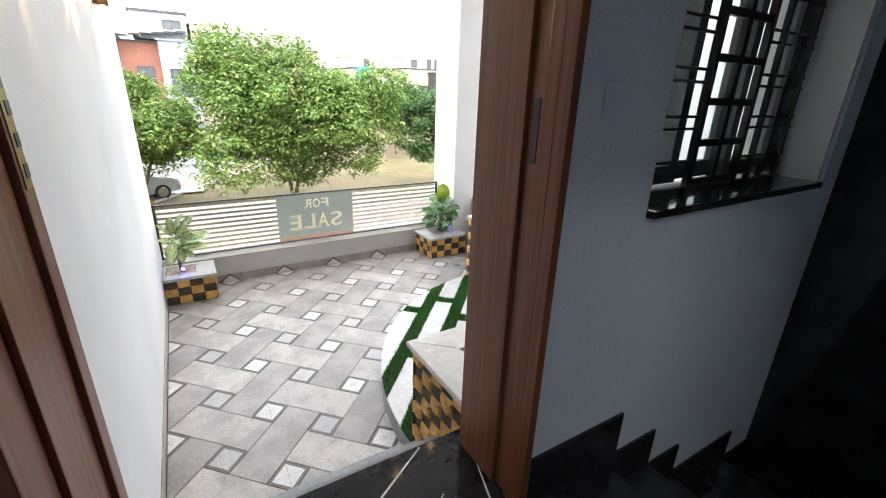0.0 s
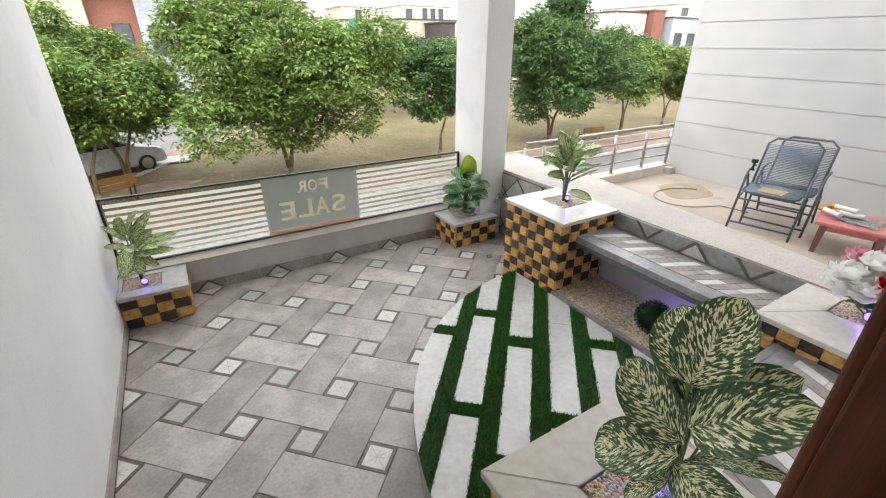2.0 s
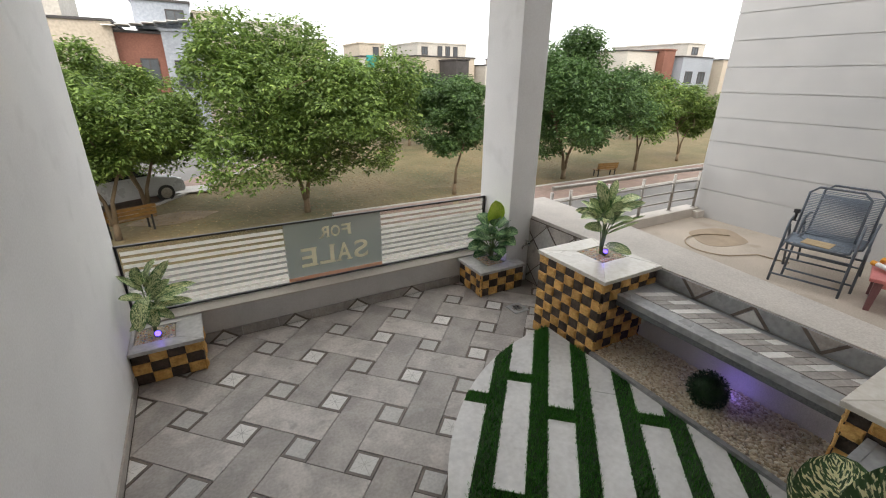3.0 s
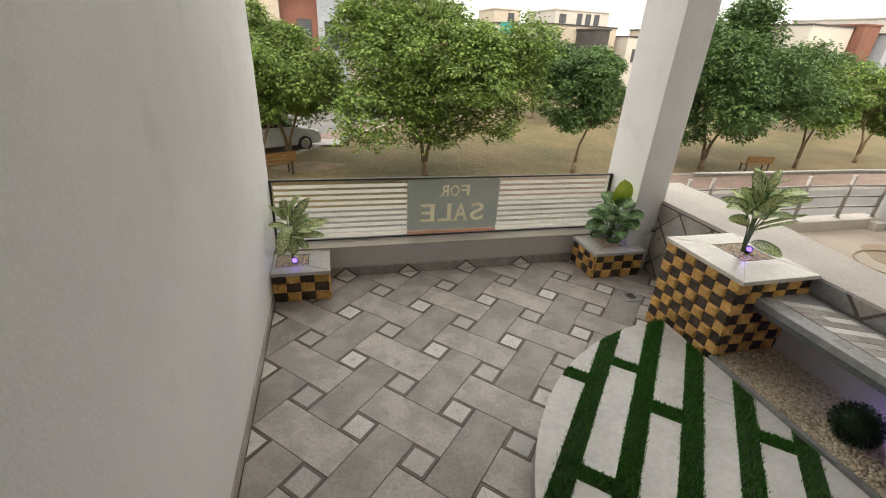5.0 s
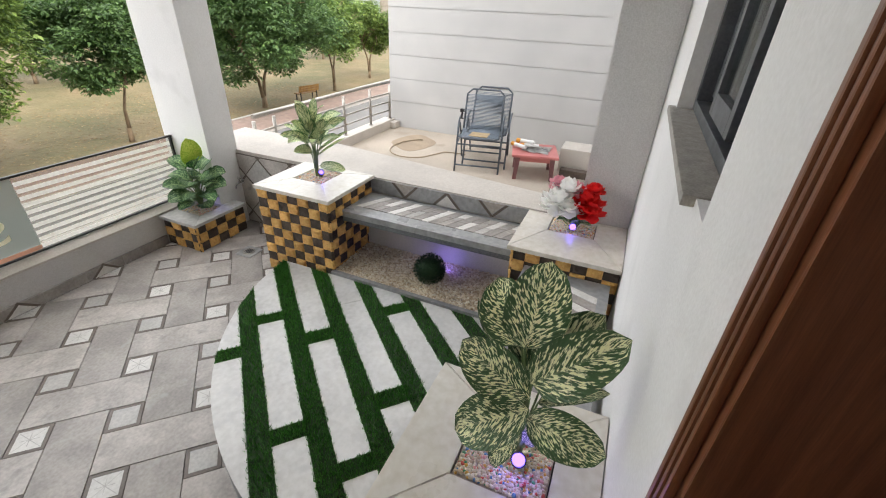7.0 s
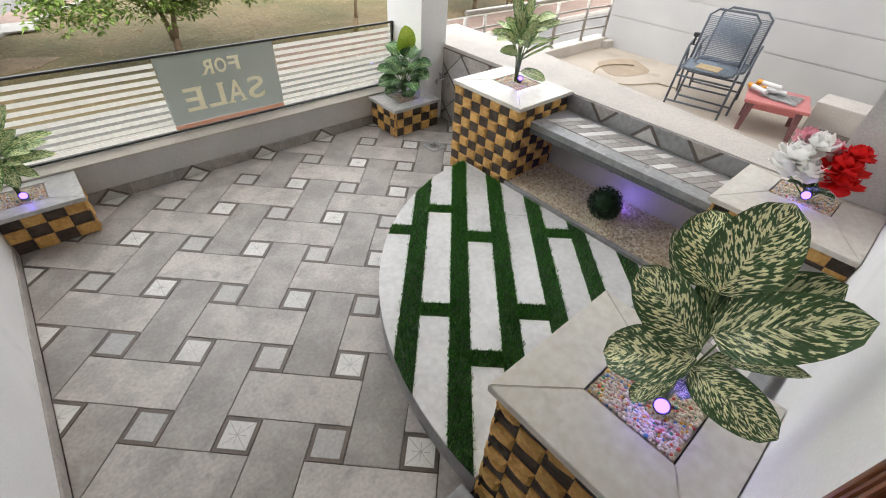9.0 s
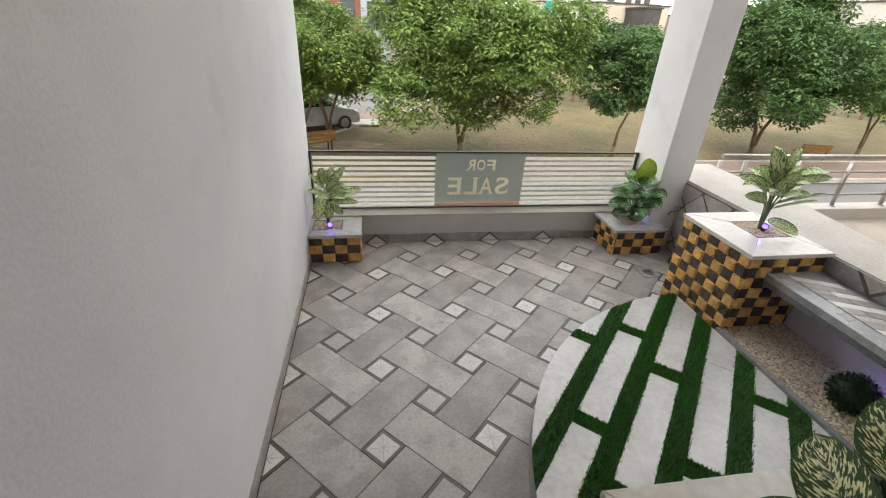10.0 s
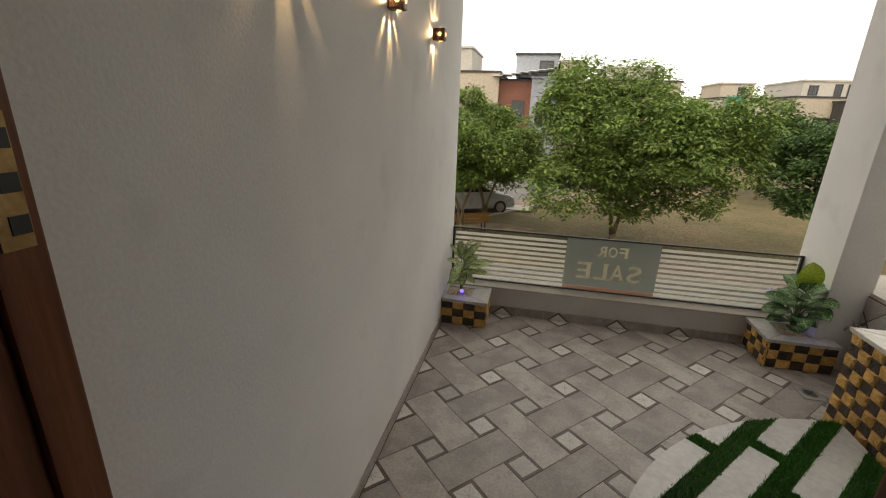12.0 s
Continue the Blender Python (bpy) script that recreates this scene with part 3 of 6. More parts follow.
# inner grille: a lattice in the middle, paired thin rods on both sides
for x in (0.485, 0.651, 0.826):
    bm = bmesh.new()
    box(bm, x - 0.014, x + 0.014, 0.158, 0.184, 0.03, 1.35, bevel=0.002)
    part("grille_upright", bm, M_BLACK_METAL, win)
for k in range(8):
    bm = bmesh.new()
    z = 0.094 + 0.154 * k
    box(bm, 0.50, 0.812, 0.160, 0.182, z - 0.014, z + 0.014, bevel=0.002)
    part("grille_bar", bm, M_BLACK_METAL, win)
for k in range(8):
    for dz in (-0.022, 0.022):
        for xa, xb in ((0.0, 0.472), (0.84, 1.24)):
            bm = bmesh.new()
            z = 0.158 + 0.166 * k + dz
            tube(bm, [(xa, 0.17, z), (xb, 0.17, z)], 0.006, 6)
            part("grille_rod", bm, M_BLACK_METAL, win)
for xa in (0.19, 0.95, 1.06, 1.2):
    bm = bmesh.new()
    box(bm, xa - 0.011, xa + 0.011, 0.160, 0.180, 0.03, 1.35)
    part("grille_upright", bm, M_BLACK_METAL, win)
bm = bmesh.new()
box(bm, 0.0, 1.24, 0.158, 0.179, 0.03, 0.078)
part("grille_bar", bm, M_BLACK_METAL, win)

# switch plate on the inner wall
bm = bmesh.new()
box(bm, 1.321, 1.409, 1.679, 1.687, 2.055, 2.145, bevel=0.003)
box(bm, 1.335, 1.395, 1.6775, 1.6795, 2.075, 2.125, bevel=0.001)
tagged(part("switch_plate", bm, M_PLASTER_IN), "painted switch plate on the bluish inner wall", "switch")
# round downlights in the terrace roof
for x, y in ((2.0, 4.45), (2.55, 4.65)):
    th = holder("ceiling_light", pose(x, y, 3.72), "small round recessed ceiling light, switched on", "ceiling light", "terrace downlights")
    bm = bmesh.new()
    bmesh.ops.create_cone(bm, cap_ends=True, segments=20, radius1=0.055, radius2=0.05, depth=0.012, matrix=pose(0, 0, -0.006))
    part("trim_ring", bm, M_WHITE_PL, th)
    bm = bmesh.new()
    bmesh.ops.create_cone(bm, cap_ends=True, segments=20, radius1=0.038, radius2=0.038, depth=0.004, matrix=pose(0, 0, -0.0145))
    part("diffuser", bm, M_WARM, th)

# ---- things on the terrace ----
def thin_film(name, colour, through_light, clear):
    m, nt, b = mat_new(name, colour, 0.5)
    tl = nt.nodes.new("ShaderNodeBsdfTranslucent")
    tl.inputs[0].default_value = (*colour, 1)
    tr = nt.nodes.new("ShaderNodeBsdfTransparent")
    m1, m2 = nt.nodes.new("ShaderNodeMixShader"), nt.nodes.new("ShaderNodeMixShader")
    m1.inputs[0].default_value, m2.inputs[0].default_value = through_light, clear
    nt.links.new(b.outputs[0], m1.inputs[1])
    nt.links.new(tl.outputs[0], m1.inputs[2])
    nt.links.new(m1.outputs[0], m2.inputs[1])
    nt.links.new(tr.outputs[0], m2.inputs[2])
    nt.links.new(m2.outputs[0], nt.nodes["Material Output"].inputs[0])
    return m


M_FROST2 = thin_film("white_frosted_stripe", (0.97, 0.96, 0.93), 0.72, 0.0)
M_SIGN2 = thin_film("grey_green_sign_film", (0.30, 0.33, 0.305), 0.42, 0.13)
M_LETTER = thin_film("cream_letter", (0.97, 0.93, 0.77), 0.36, 0.0)
M_SIGN_EDGE = thin_film("faded_orange_edge", (0.62, 0.30, 0.18), 0.4, 0.3)

rail = holder("glass_railing", pose(0, 6.11, 0.305), "low glass railing with white frosted stripes and a black metal frame", "railing")
M_RAIL_GLASS = glass("smoky_railing_glass", (0.82, 0.82, 0.80))
RW, RH = 3.395, 0.606
for nm, b in [("top_rail", (0.0, RW, -0.012, 0.012, RH - 0.016, RH)), ("bottom_rail", (0.0, RW, -0.012, 0.012, 0.008, 0.024)),
              ("end_post", (0.002, 0.02, -0.012, 0.012, 0.024, RH - 0.016)), ("end_post", (RW - 0.02, RW - 0.002, -0.012, 0.012, 0.024, RH - 0.016))]:
    bm = bmesh.new()
    box(bm, *b, bevel=0.002)
    part(nm, bm, M_BLACK_METAL, rail)
for xa, xb in ((0.022, 1.22), (1.224, 2.14), (2.144, RW - 0.022)):
    bm = bmesh.new()
    box(bm, xa, xb, 0.0, 0.008, 0.026, RH - 0.018)
    p = part("pane", bm, M_RAIL_GLASS, rail)
    p.visible_shadow = False
SX0, SX1 = 1.222, 2.143
for k in range(10):
    z = 0.032 + k * 0.0545
    for xa, xb in ((0.03, SX0 - 0.004), (SX1 + 0.004, RW - 0.03)):
        bm = bmesh.new()
        box(bm, xa, xb, -0.0025, -0.0015, z, z + 0.0315)
        part("frosted_stripe", bm, M_FROST2, rail)
bm = bmesh.new()
box(bm, SX0, SX1, -0.0026, -0.0016, 0.026, 0.060)
part("sign_edge", bm, M_SIGN_EDGE, rail, "faded orange lower edge of the sign")
FX, FZ = [SX0 + (SX1 - SX0) * i / 170 for i in range(171)], [0.062 + (RH - 0.082) * j / 96 for j in range(97)]
GX, GZZ = np.meshgrid(np.array(FX), np.array(FZ))
covered = np.zeros(GX.shape, bool)        # where a letter covers the film
SERIFS = {"F": ((0, 0), (0, 1)), "R": ((0, 0), (0, 1), (1, 0)), "A": ((0, 0), (1, 0)), "L": ((0, 0), (0, 1)), "E": ((0, 0), (0, 1))}
for word, xc, zc, cap, wide in (("FOR", 1.687, 0.468, 0.112, 0.315), ("SALE", 1.673, 0.245, 0.185, 0.675)):
    cell = wide / len(word)
    for k, ch in enumerate(word):
        cu = bpy.data.curves.new("letter", "FONT")
        cu.body, cu.size, cu.extrude, cu.offset = ch, cap / 0.7, 0.0008, 0.0035
        tmp = new("letter_tmp", cu)
        bpy.context.view_layer.update()
        me = bpy.data.meshes.new_from_object(tmp)
        bpy.data.objects.remove(tmp)
        bm = bmesh.new()
        bm.from_mesh(me)
        x0, x1 = min(v.co.x for v in bm.verts), max(v.co.x for v in bm.verts)
        y0, y1 = min(v.co.y for v in bm.verts), max(v.co.y for v in bm.verts)
        f = 0.84 * cell / (x1 - x0)
        for v in bm.verts:
            v.co.x, v.co.y = (v.co.x - (x0 + x1) / 2) * f, (v.co.y - (y0 + y1) / 2) * cap / (y1 - y0)
        hw, hh, t = 0.42 * cell, cap / 2, 0.085 * cap
        for right_side, top_side in SERIFS.get(ch, ()):      # slab feet of the letters
            cx, cy = (hw - 0.10 * cap if right_side else -hw + 0.10 * cap), (hh - t if top_side else -hh)
            box(bm, cx - 0.15 * cap, cx + 0.15 * cap, cy, cy + t, 0.0009, 0.0016)
        lx = xc - cell * (k - (len(word) - 1) / 2)
        for tri in bm.calc_loop_triangles():
            (ax, ay), (bx, by), (cx, cy) = [(lx - lp.vert.co.x, zc + lp.vert.co.y) for lp in tri]
            det = (bx - ax) * (cy - ay) - (cx - ax) * (by - ay)
            if abs(det) > 1e-9:
                u = ((GX - ax) * (cy - ay) - (cx - ax) * (GZZ - ay)) / det
                v = ((bx - ax) * (GZZ - ay) - (GX - ax) * (by - ay)) / det
                covered |= (u >= 0) & (v >= 0) & (u + v <= 1)
        ob = part("letter", bm, M_LETTER, rail, "cream capital letter " + ch)
        ob.matrix_basis = pose(lx, -0.0045, zc, 90, 0, 180)
me = bpy.data.meshes.new("sign_film")
nx = len(FX)
me.from_pydata([(x, -0.002, z) for z in FZ for x in FX], [], [(j * nx + i, j * nx + i + 1, (j + 1) * nx + i + 1, (j + 1) * nx + i) for j in range(len(FZ) - 1) for i in range(nx - 1) if not covered[j:j + 2, i:i + 2].all()])
me.materials.append(M_SIGN2)
film = new("sign_film", me)
film.parent = rail
film["label"] = "grey see-through sale sign film"


# stone-clad planters
def stone_mesh(name, proud, rough, seed, mat):
    rng = random.Random(seed)
    bm = bmesh.new()
    n = 4
    g = [[bm.verts.new((i / n, 0.0 if i in (0, n) or j in (0, n) else proud + rng.uniform(-rough, rough), j / n)) for i in range(n + 1)] for j in range(n + 1)]
    for j in range(n + 1):
        for i in range(n + 1):
            v = g[j][i]
            if i in (0, n) or j in (0, n):
                v.co.y = proud * 0.45
                v.co.x = 0.5 + (v.co.x - 0.5) * 0.97
                v.co.z = 0.5 + (v.co.z - 0.5) * 0.97
            else:
                v.co.x += rng.uniform(-0.06, 0.06) + (0.12 if i == 1 else -0.12 if i == n - 1 else 0) * -1
                v.co.z += rng.uniform(-0.06, 0.06) + (0.12 if j == 1 else -0.12 if j == n - 1 else 0) * -1
    for j in range(n):
        for i in range(n):
            bm.faces.new((g[j][i], g[j + 1][i], g[j + 1][i + 1], g[j][i + 1]))
    rim = [g[0][i] for i in range(n + 1)] + [g[j][n] for j in range(1, n + 1)] + [g[n][i] for i in range(n - 1, -1, -1)] + [g[j][0] for j in range(n - 1, 0, -1)]
    back = [bm.verts.new((v.co.x, -0.002, v.co.z)) for v in rim]
    for i in range(len(rim)):
        k = (i + 1) % len(rim)
        bm.faces.new((rim[i], rim[k], back[k], back[i]))
    return mesh_from(name, bm, mat)


GOLD = [stone_mesh("gold_stone", 0.018, 0.006, s, M_GOLD_ST) for s in range(4)]
DARK = [stone_mesh("dark_stone", 0.007, 0.004, s + 10, M_DARK_ST) for s in range(4)]
stone_rng = random.Random(5)


def clad(parent, origin, u, n, ncol, nrow, w, h, phase=0):
    """Covers an upright face with a chequer of split stones; origin is its lower corner, u runs along it, n points out."""
    u, n = Vector(u), Vector(n)
    for j in range(nrow):
        for i in range(ncol):
            me = (GOLD if (i + j + phase) % 2 == 0 else DARK)[stone_rng.randrange(4)]
            ob = new("gold_stone" if me in GOLD else "dark_stone", me)
            ob.parent = parent
            o = Vector(origin) + u * (i * w) + Vector((0, 0, j * h))
            m = Matrix(((u.x * w, n.x, 0, o.x), (u.y * w, n.y, 0, o.y), (0, 0, h, o.z), (0, 0, 0, 1)))
            ob.matrix_basis = m


def frame_slab(parent, x0, x1, y0, y1, hx0, hx1, hy0, hy1, z0, z1, mat, nm="slab_piece"):
    """Four mitred slab pieces round a rectangular opening."""
    O = [(x0, y0), (x1, y0), (x1, y1), (x0, y1)]
    I = [(hx0, hy0), (hx1, hy0), (hx1, hy1), (hx0, hy1)]
    for k in range(4):
        l = (k + 1) % 4
        poly = [O[k], O[l], I[l], I[k]]
        c = Vector((sum(p[0] for p in poly) / 4, sum(p[1] for p in poly) / 4))
        poly = [tuple(c + (Vector(p) - c) * 0.997) for p in poly]
        bm = bmesh.new()
        prism(bm, poly, z0, z1)
        es = [e for e in bm.edges if abs(e.verts[0].co.z - z1) < 1e-5 and abs(e.verts[1].co.z - z1) < 1e-5]
        bmesh.ops.bevel(bm, geom=es, offset=0.0025, segments=2, affect='EDGES')
        part(nm, bm, mat, parent)


ICO = bmesh.new()
bmesh.ops.create_icosphere(ICO, subdivisions=1, radius=1)
ICO_V = [v.co.copy() for v in ICO.verts]
ICO_F = [[v.index for v in f.verts] for f in ICO.faces]
ICO.free()


def pebbles(name, where, count, size, z, mat, parent, label, seed, mound=0.0):
    """Loose stones joined into one mesh; where(rng) gives x, y inside the bed."""
    rng = random.Random(seed)
    V, F = [], []
    for _ in range(count):
        x, y, h = where(rng)
        r = size * rng.uniform(0.6, 1.25)
        s = Vector((r * rng.uniform(0.8, 1.3), r * rng.uniform(0.8, 1.2), r * rng.uniform(0.55, 0.8)))
        m = pose(x, y, z + rng.uniform(0, 0.6) * r + mound * h, rng.uniform(-25, 25), rng.uniform(-25, 25), rng.uniform(0, 360))
        b = len(V)
        V += [m @ Vector((v.x * s.x, v.y * s.y, v.z * s.z)) for v in ICO_V]
        F += [[b + i for i in f] for f in ICO_F]
    me = bpy.data.meshes.new(name)
    me.from_pydata(V, [], F)
    me.polygons.foreach_set("use_smooth", [True] * len(F))
    me.materials.append(mat)
    ob = new(name, me)
    ob.parent = parent
    return tagged(ob, label, kind="stuff")


def in_rect(x0, x1, y0, y1):
    def f(rng):
        return rng.uniform(x0, x1), rng.uniform(y0, y1), 0.0
    return f


def planter(label, x0, x1, y0, y1, zb, zt, hole, slab_mat, faces, pebble_mat, seed, cell=0.082, count=420, over=0.02):
    th = holder("planter", pose(0, 0, 0), label, "planter", "stone planters")
    bm = bmesh.new()
    box(bm, x0 + 0.02, x1 - 0.004, y0 + (0.02 if "s" in faces else 0.004), y1 - (0.02 if "n" in faces else 0.004), zb, zt - 0.03)
    part("body", bm, M_GROUT, th, "dark mortar core")
    bm = bmesh.new()
    box(bm, hole[0] + 0.004, hole[1] - 0.004, hole[2] + 0.004, hole[3] - 0.004, zt - 0.032, zt - 0.011)
    part("soil", bm, M_SAND, th, "sandy bedding under the pebbles")
    frame_slab(th, x0 - over * ("w" in faces), x1 + over * ("e" in faces), y0 - over * ("s" in faces), y1 + over * ("n" in faces), *hole, zt - 0.028, zt, slab_mat)
    h = (zt - 0.03 - zb)
    nr = max(1, round(h / cell))
    for f in faces:
        if f in "we":
            nc = max(1, round((y1 - y0) / (cell * 1.18)))
            w = (y1 - y0) / nc
            if f == "w":
                clad(th, (x0 + 0.02, y0, zb), (0, 1, 0), (-1, 0, 0), nc, nr, w, h / nr, seed)
            else:
                clad(th, (x1 - 0.004, y1, zb), (0, -1, 0), (1, 0, 0), nc, nr, w, h / nr, seed)
        else:
            nc = max(1, round((x1 - x0) / (cell * 1.18)))
            w = (x1 - x0) / nc
            if f == "s":
                clad(th, (x1, y0 + 0.02, zb), (-1, 0, 0), (0, -1, 0), nc, nr, w, h / nr, seed + 1)
            else:
                clad(th, (x0, y1 - 0.02, zb), (1, 0, 0), (0, 1, 0), nc, nr, w, h / nr, seed + 1)
    pebbles("pebbles", in_rect(hole[0] + 0.012, hole[1] - 0.012, hole[2] + 0.012, hole[3] - 0.012), int(count * (hole[1] - hole[0]) * (hole[3] - hole[2]) / 0.012), 0.0062, zt - 0.008, pebble_mat, th, "small pebbles filling the planter", seed)
    return th


planter("tall planter clad in gold and black stone under cream slab", 3.075, 3.70, 4.12, 4.82, 0.0, 0.78, (3.325, 3.61, 4.36, 4.64), M_CREAM, "ws", M_PEBBLE_C, 0)
planter("stone-clad planter with a cream slab at the end of the bench", 3.11, 3.70, 2.049, 2.73, 0.0, 0.75, (3.43, 3.66, 2.25, 2.56), M_CREAM, "wn", M_PEBBLE_C, 1)
planter("stone-clad planter with a broad cream slab beside the door", 1.262, 1.87, 2.049, 2.645, 0.0, 0.862, (1.455, 1.75, 2.19, 2.475), M_CREAM, "wn", M_PEBBLE_C, 0, count=460)
planter("low chequered stone planter with grey marble top beside the wall", 0.004, 0.46, 5.56, 5.96, 0.0, 0.29, (0.03, 0.30, 5.66, 5.89), M_PALE_MB, "se", M_PEBBLE_C, 1, cell=0.09)
planter("low chequered stone planter with a grey marble top at the pillar", 2.985, 3.545, 5.525, 5.96, 0.0, 0.29, (3.14, 3.37, 5.64, 5.89), M_PALE_MB, "ws", M_PEBBLE_C, 0, cell=0.09)

# raised half-round platform: marble planks in artificial turf
TH = radians(47.4)
E1, E2 = Vector((math.cos(TH), math.sin(TH))), Vector((-math.sin(TH), math.cos(TH)))
PC, PR = Vector((3.13, 2.766)), 1.848
hull = [(math.cos(radians(a)), math.sin(radians(a)), PC.x * math.cos(radians(a)) + PC.y * math.sin(radians(a)) + PR) for a in range(86, 190, 3)]
hull += [(1, 0, 3.05), (0, -1, -2.66), (-1, 0, -1.27)]
outline = clip_poly([(0, 0), (6, 0), (6, 8), (0, 8)], hull)
platform = holder("platform", pose(0, 0, 0), "raised half-round platform of white marble planks and artificial turf", "platform", kind="structure")
bm = bmesh.new()
prism(bm, outline, -0.01, 0.128)
part("base", bm, M_GREY_MB, platform, "grey marble base with a curved riser")


def to_xy(P, Q):
    v = E1 * (P + -0.0352) + E2 * (Q + 0.1258)
    return (v.x, v.y)


GC = [1.07 - 0.28 * k for k in range(-1, 7)]     # middles of the turf strips
GH = 0.056
BARS = {0: [(4.416, 4.526)], 1: [(4.695, 4.795), (3.705, 3.808)], 2: [(4.379, 4.50), (3.392, 3.494)], 3: [(3.717, 3.836)], 4: [(4.473, 4.578), (3.50, 3.60)], 5: [(3.75, 3.86)], 6: [(3.4, 3.5)]}
turf_cells = [(c - GH, c + GH, 2.0, 7.0) for c in GC]
SEAM = {3: 4.719}
for k in range(0, 7):
    q1, q0 = GC[k] - GH, GC[k + 1] + GH
    cuts = sorted(BARS.get(k, []))
    for a, b in cuts:
        turf_cells.append((q0, q1, a, b))
    edges = [2.0] + [v for ab in cuts for v in ab] + [7.0]
    if k in SEAM:
        edges = [2.0, cuts[0][0], cuts[0][1], SEAM[k] - 0.002, SEAM[k] + 0.002, 7.0]
    for a, b in zip(edges[::2], edges[1::2]):
        poly = clip_poly([to_xy(a, q0), to_xy(b, q0), to_xy(b, q1), to_xy(a, q1)], hull)
        if len(poly) >= 3 and abs(area(poly)) > 0.001:
            bm = bmesh.new()
            prism(bm, poly, 0.1285, 0.142)
            part("plank", bm, M_MARBLE, platform)
V, F = [], []
rng = random.Random(3)
bm = bmesh.new()
for q0, q1, a, b in turf_cells:
    poly = clip_poly([to_xy(a, q0), to_xy(b, q0), to_xy(b, q1), to_xy(a, q1)], hull)
    if len(poly) < 3:
        continue
    prism(bm, poly, 0.1285, 0.138)
    xs = [p[0] for p in poly]
    ys = [p[1] for p in poly]
    lines = [(poly[i], poly[(i + 1) % len(poly)]) for i in range(len(poly))]
    for _ in range(int(abs(area(poly)) * 30000)):
        # sample in the strip's own axes
        P, Q = rng.uniform(max(a, 2.6), min(b, 5.6)), rng.uniform(q0 - 0.006, q1 + 0.006)
        x, y = to_xy(P, Q)
        if any(A * x + B * y > C for A, B, C in hull) or x > 3.045:
            continue
        ang, tilt, hgt, w = rng.uniform(0, 6.283), rng.uniform(0.0, 0.014), rng.uniform(0.016, 0.032), 0.0023
        dx, dy = math.cos(ang), math.sin(ang)
        lx, ly = rng.uniform(-1, 1) * tilt, rng.uniform(-1, 1) * tilt
        k = len(V)
        V += [(x - dx * w, y - dy * w, 0.137), (x + dx * w, y + dy * w, 0.137), (x + lx, y + ly, 0.137 + hgt)]
        F.append((k, k + 1, k + 2))
turf_b = part("turf_backing", bm, surface("turf_backing", (0.012, 0.04, 0.008), (0.02, 0.05, 0.012), 20, 0.9, 200, 0.3), platform, "dark green turf backing")
turf_b["kind"] = "stuff"
me = bpy.data.meshes.new("artificial_grass")
me.from_pydata(V, [], F)
me.materials.append(M_GRASS)
turf = new("artificial_grass", me)
turf.parent = platform
tagged(turf, "short green artificial grass blades", kind="stuff")


# bed of pebbles under the bench
bed = holder("pebble_bed", pose(0, 0, 0), "bed of cream pebbles with a grey kerb under the bench", "pebble bed", kind="structure")
kerb_line = [(3.054 - 0.015 * t, 4.14 - 1.46 * t) for t in [i / 14 for i in range(15)]]
bm = bmesh.new()
prism(bm, kerb_line[::-1] + [(x + 0.035, y) for x, y in kerb_line], 0.10, 0.165)
bmesh.ops.recalc_face_normals(bm, faces=bm.faces)
part("kerb", bm, M_GREY_MB, bed)
bm = bmesh.new()
box(bm, 3.085, 3.62, 2.68, 4.13, 0.0, 0.146)
part("bedding", bm, M_SAND, bed)


def in_bed(rng):
    t = rng.random()
    x0 = 3.09
    x = rng.uniform(x0, 3.61)
    return x, 4.14 - 1.44 * t, (x - x0)


pebbles("pebbles", in_bed, 7500, 0.0105, 0.15, M_PEBBLE, bed, "cream river pebbles", 21, 0.01)

plain("bench_back_wall", [(3.615, 3.702, 2.69, 4.14, 0.0, 0.575)], M_PARAPET, "grey plastered wall under the stone bench", "wall")

# clipped ball with its lamp
ball = holder("topiary_ball", pose(3.30, 3.38, 0.268), "dark green artificial topiary ball on the pebbles", "topiary")
V, F = [], []
rng = random.Random(8)
for _ in range(2600):
    d = Vector((rng.gauss(0, 1), rng.gauss(0, 1), rng.gauss(0, 1))).normalized()
    c = d * rng.uniform(0.088, 0.118)
    s = d.orthogonal().normalized()
    s.rotate(Matrix.Rotation(rng.uniform(0, 6.28), 3, d))
    up = (d + Vector((rng.uniform(-1, 1), rng.uniform(-1, 1), rng.uniform(-1, 1))) * 0.7).normalized()
    k = len(V)
    V += [c - s * 0.0055, c + up * 0.009 , c + s * 0.0055, c + up * 0.02 ]
    F += [(k, k + 1, k + 3), (k + 1, k + 2, k + 3)]
me = bpy.data.meshes.new("leaf_tufts")
me.from_pydata(V, [], F)
me.materials.append(M_TOPIARY)
tuft = new("leaf_tufts", me)
tuft.parent = ball
tagged(tuft, "dense small plastic leaves", kind="stuff")
bm = bmesh.new()
bmesh.ops.create_icosphere(bm, subdivisions=3, radius=0.092)
part("core", bm, M_TOPIARY, ball, "", True)


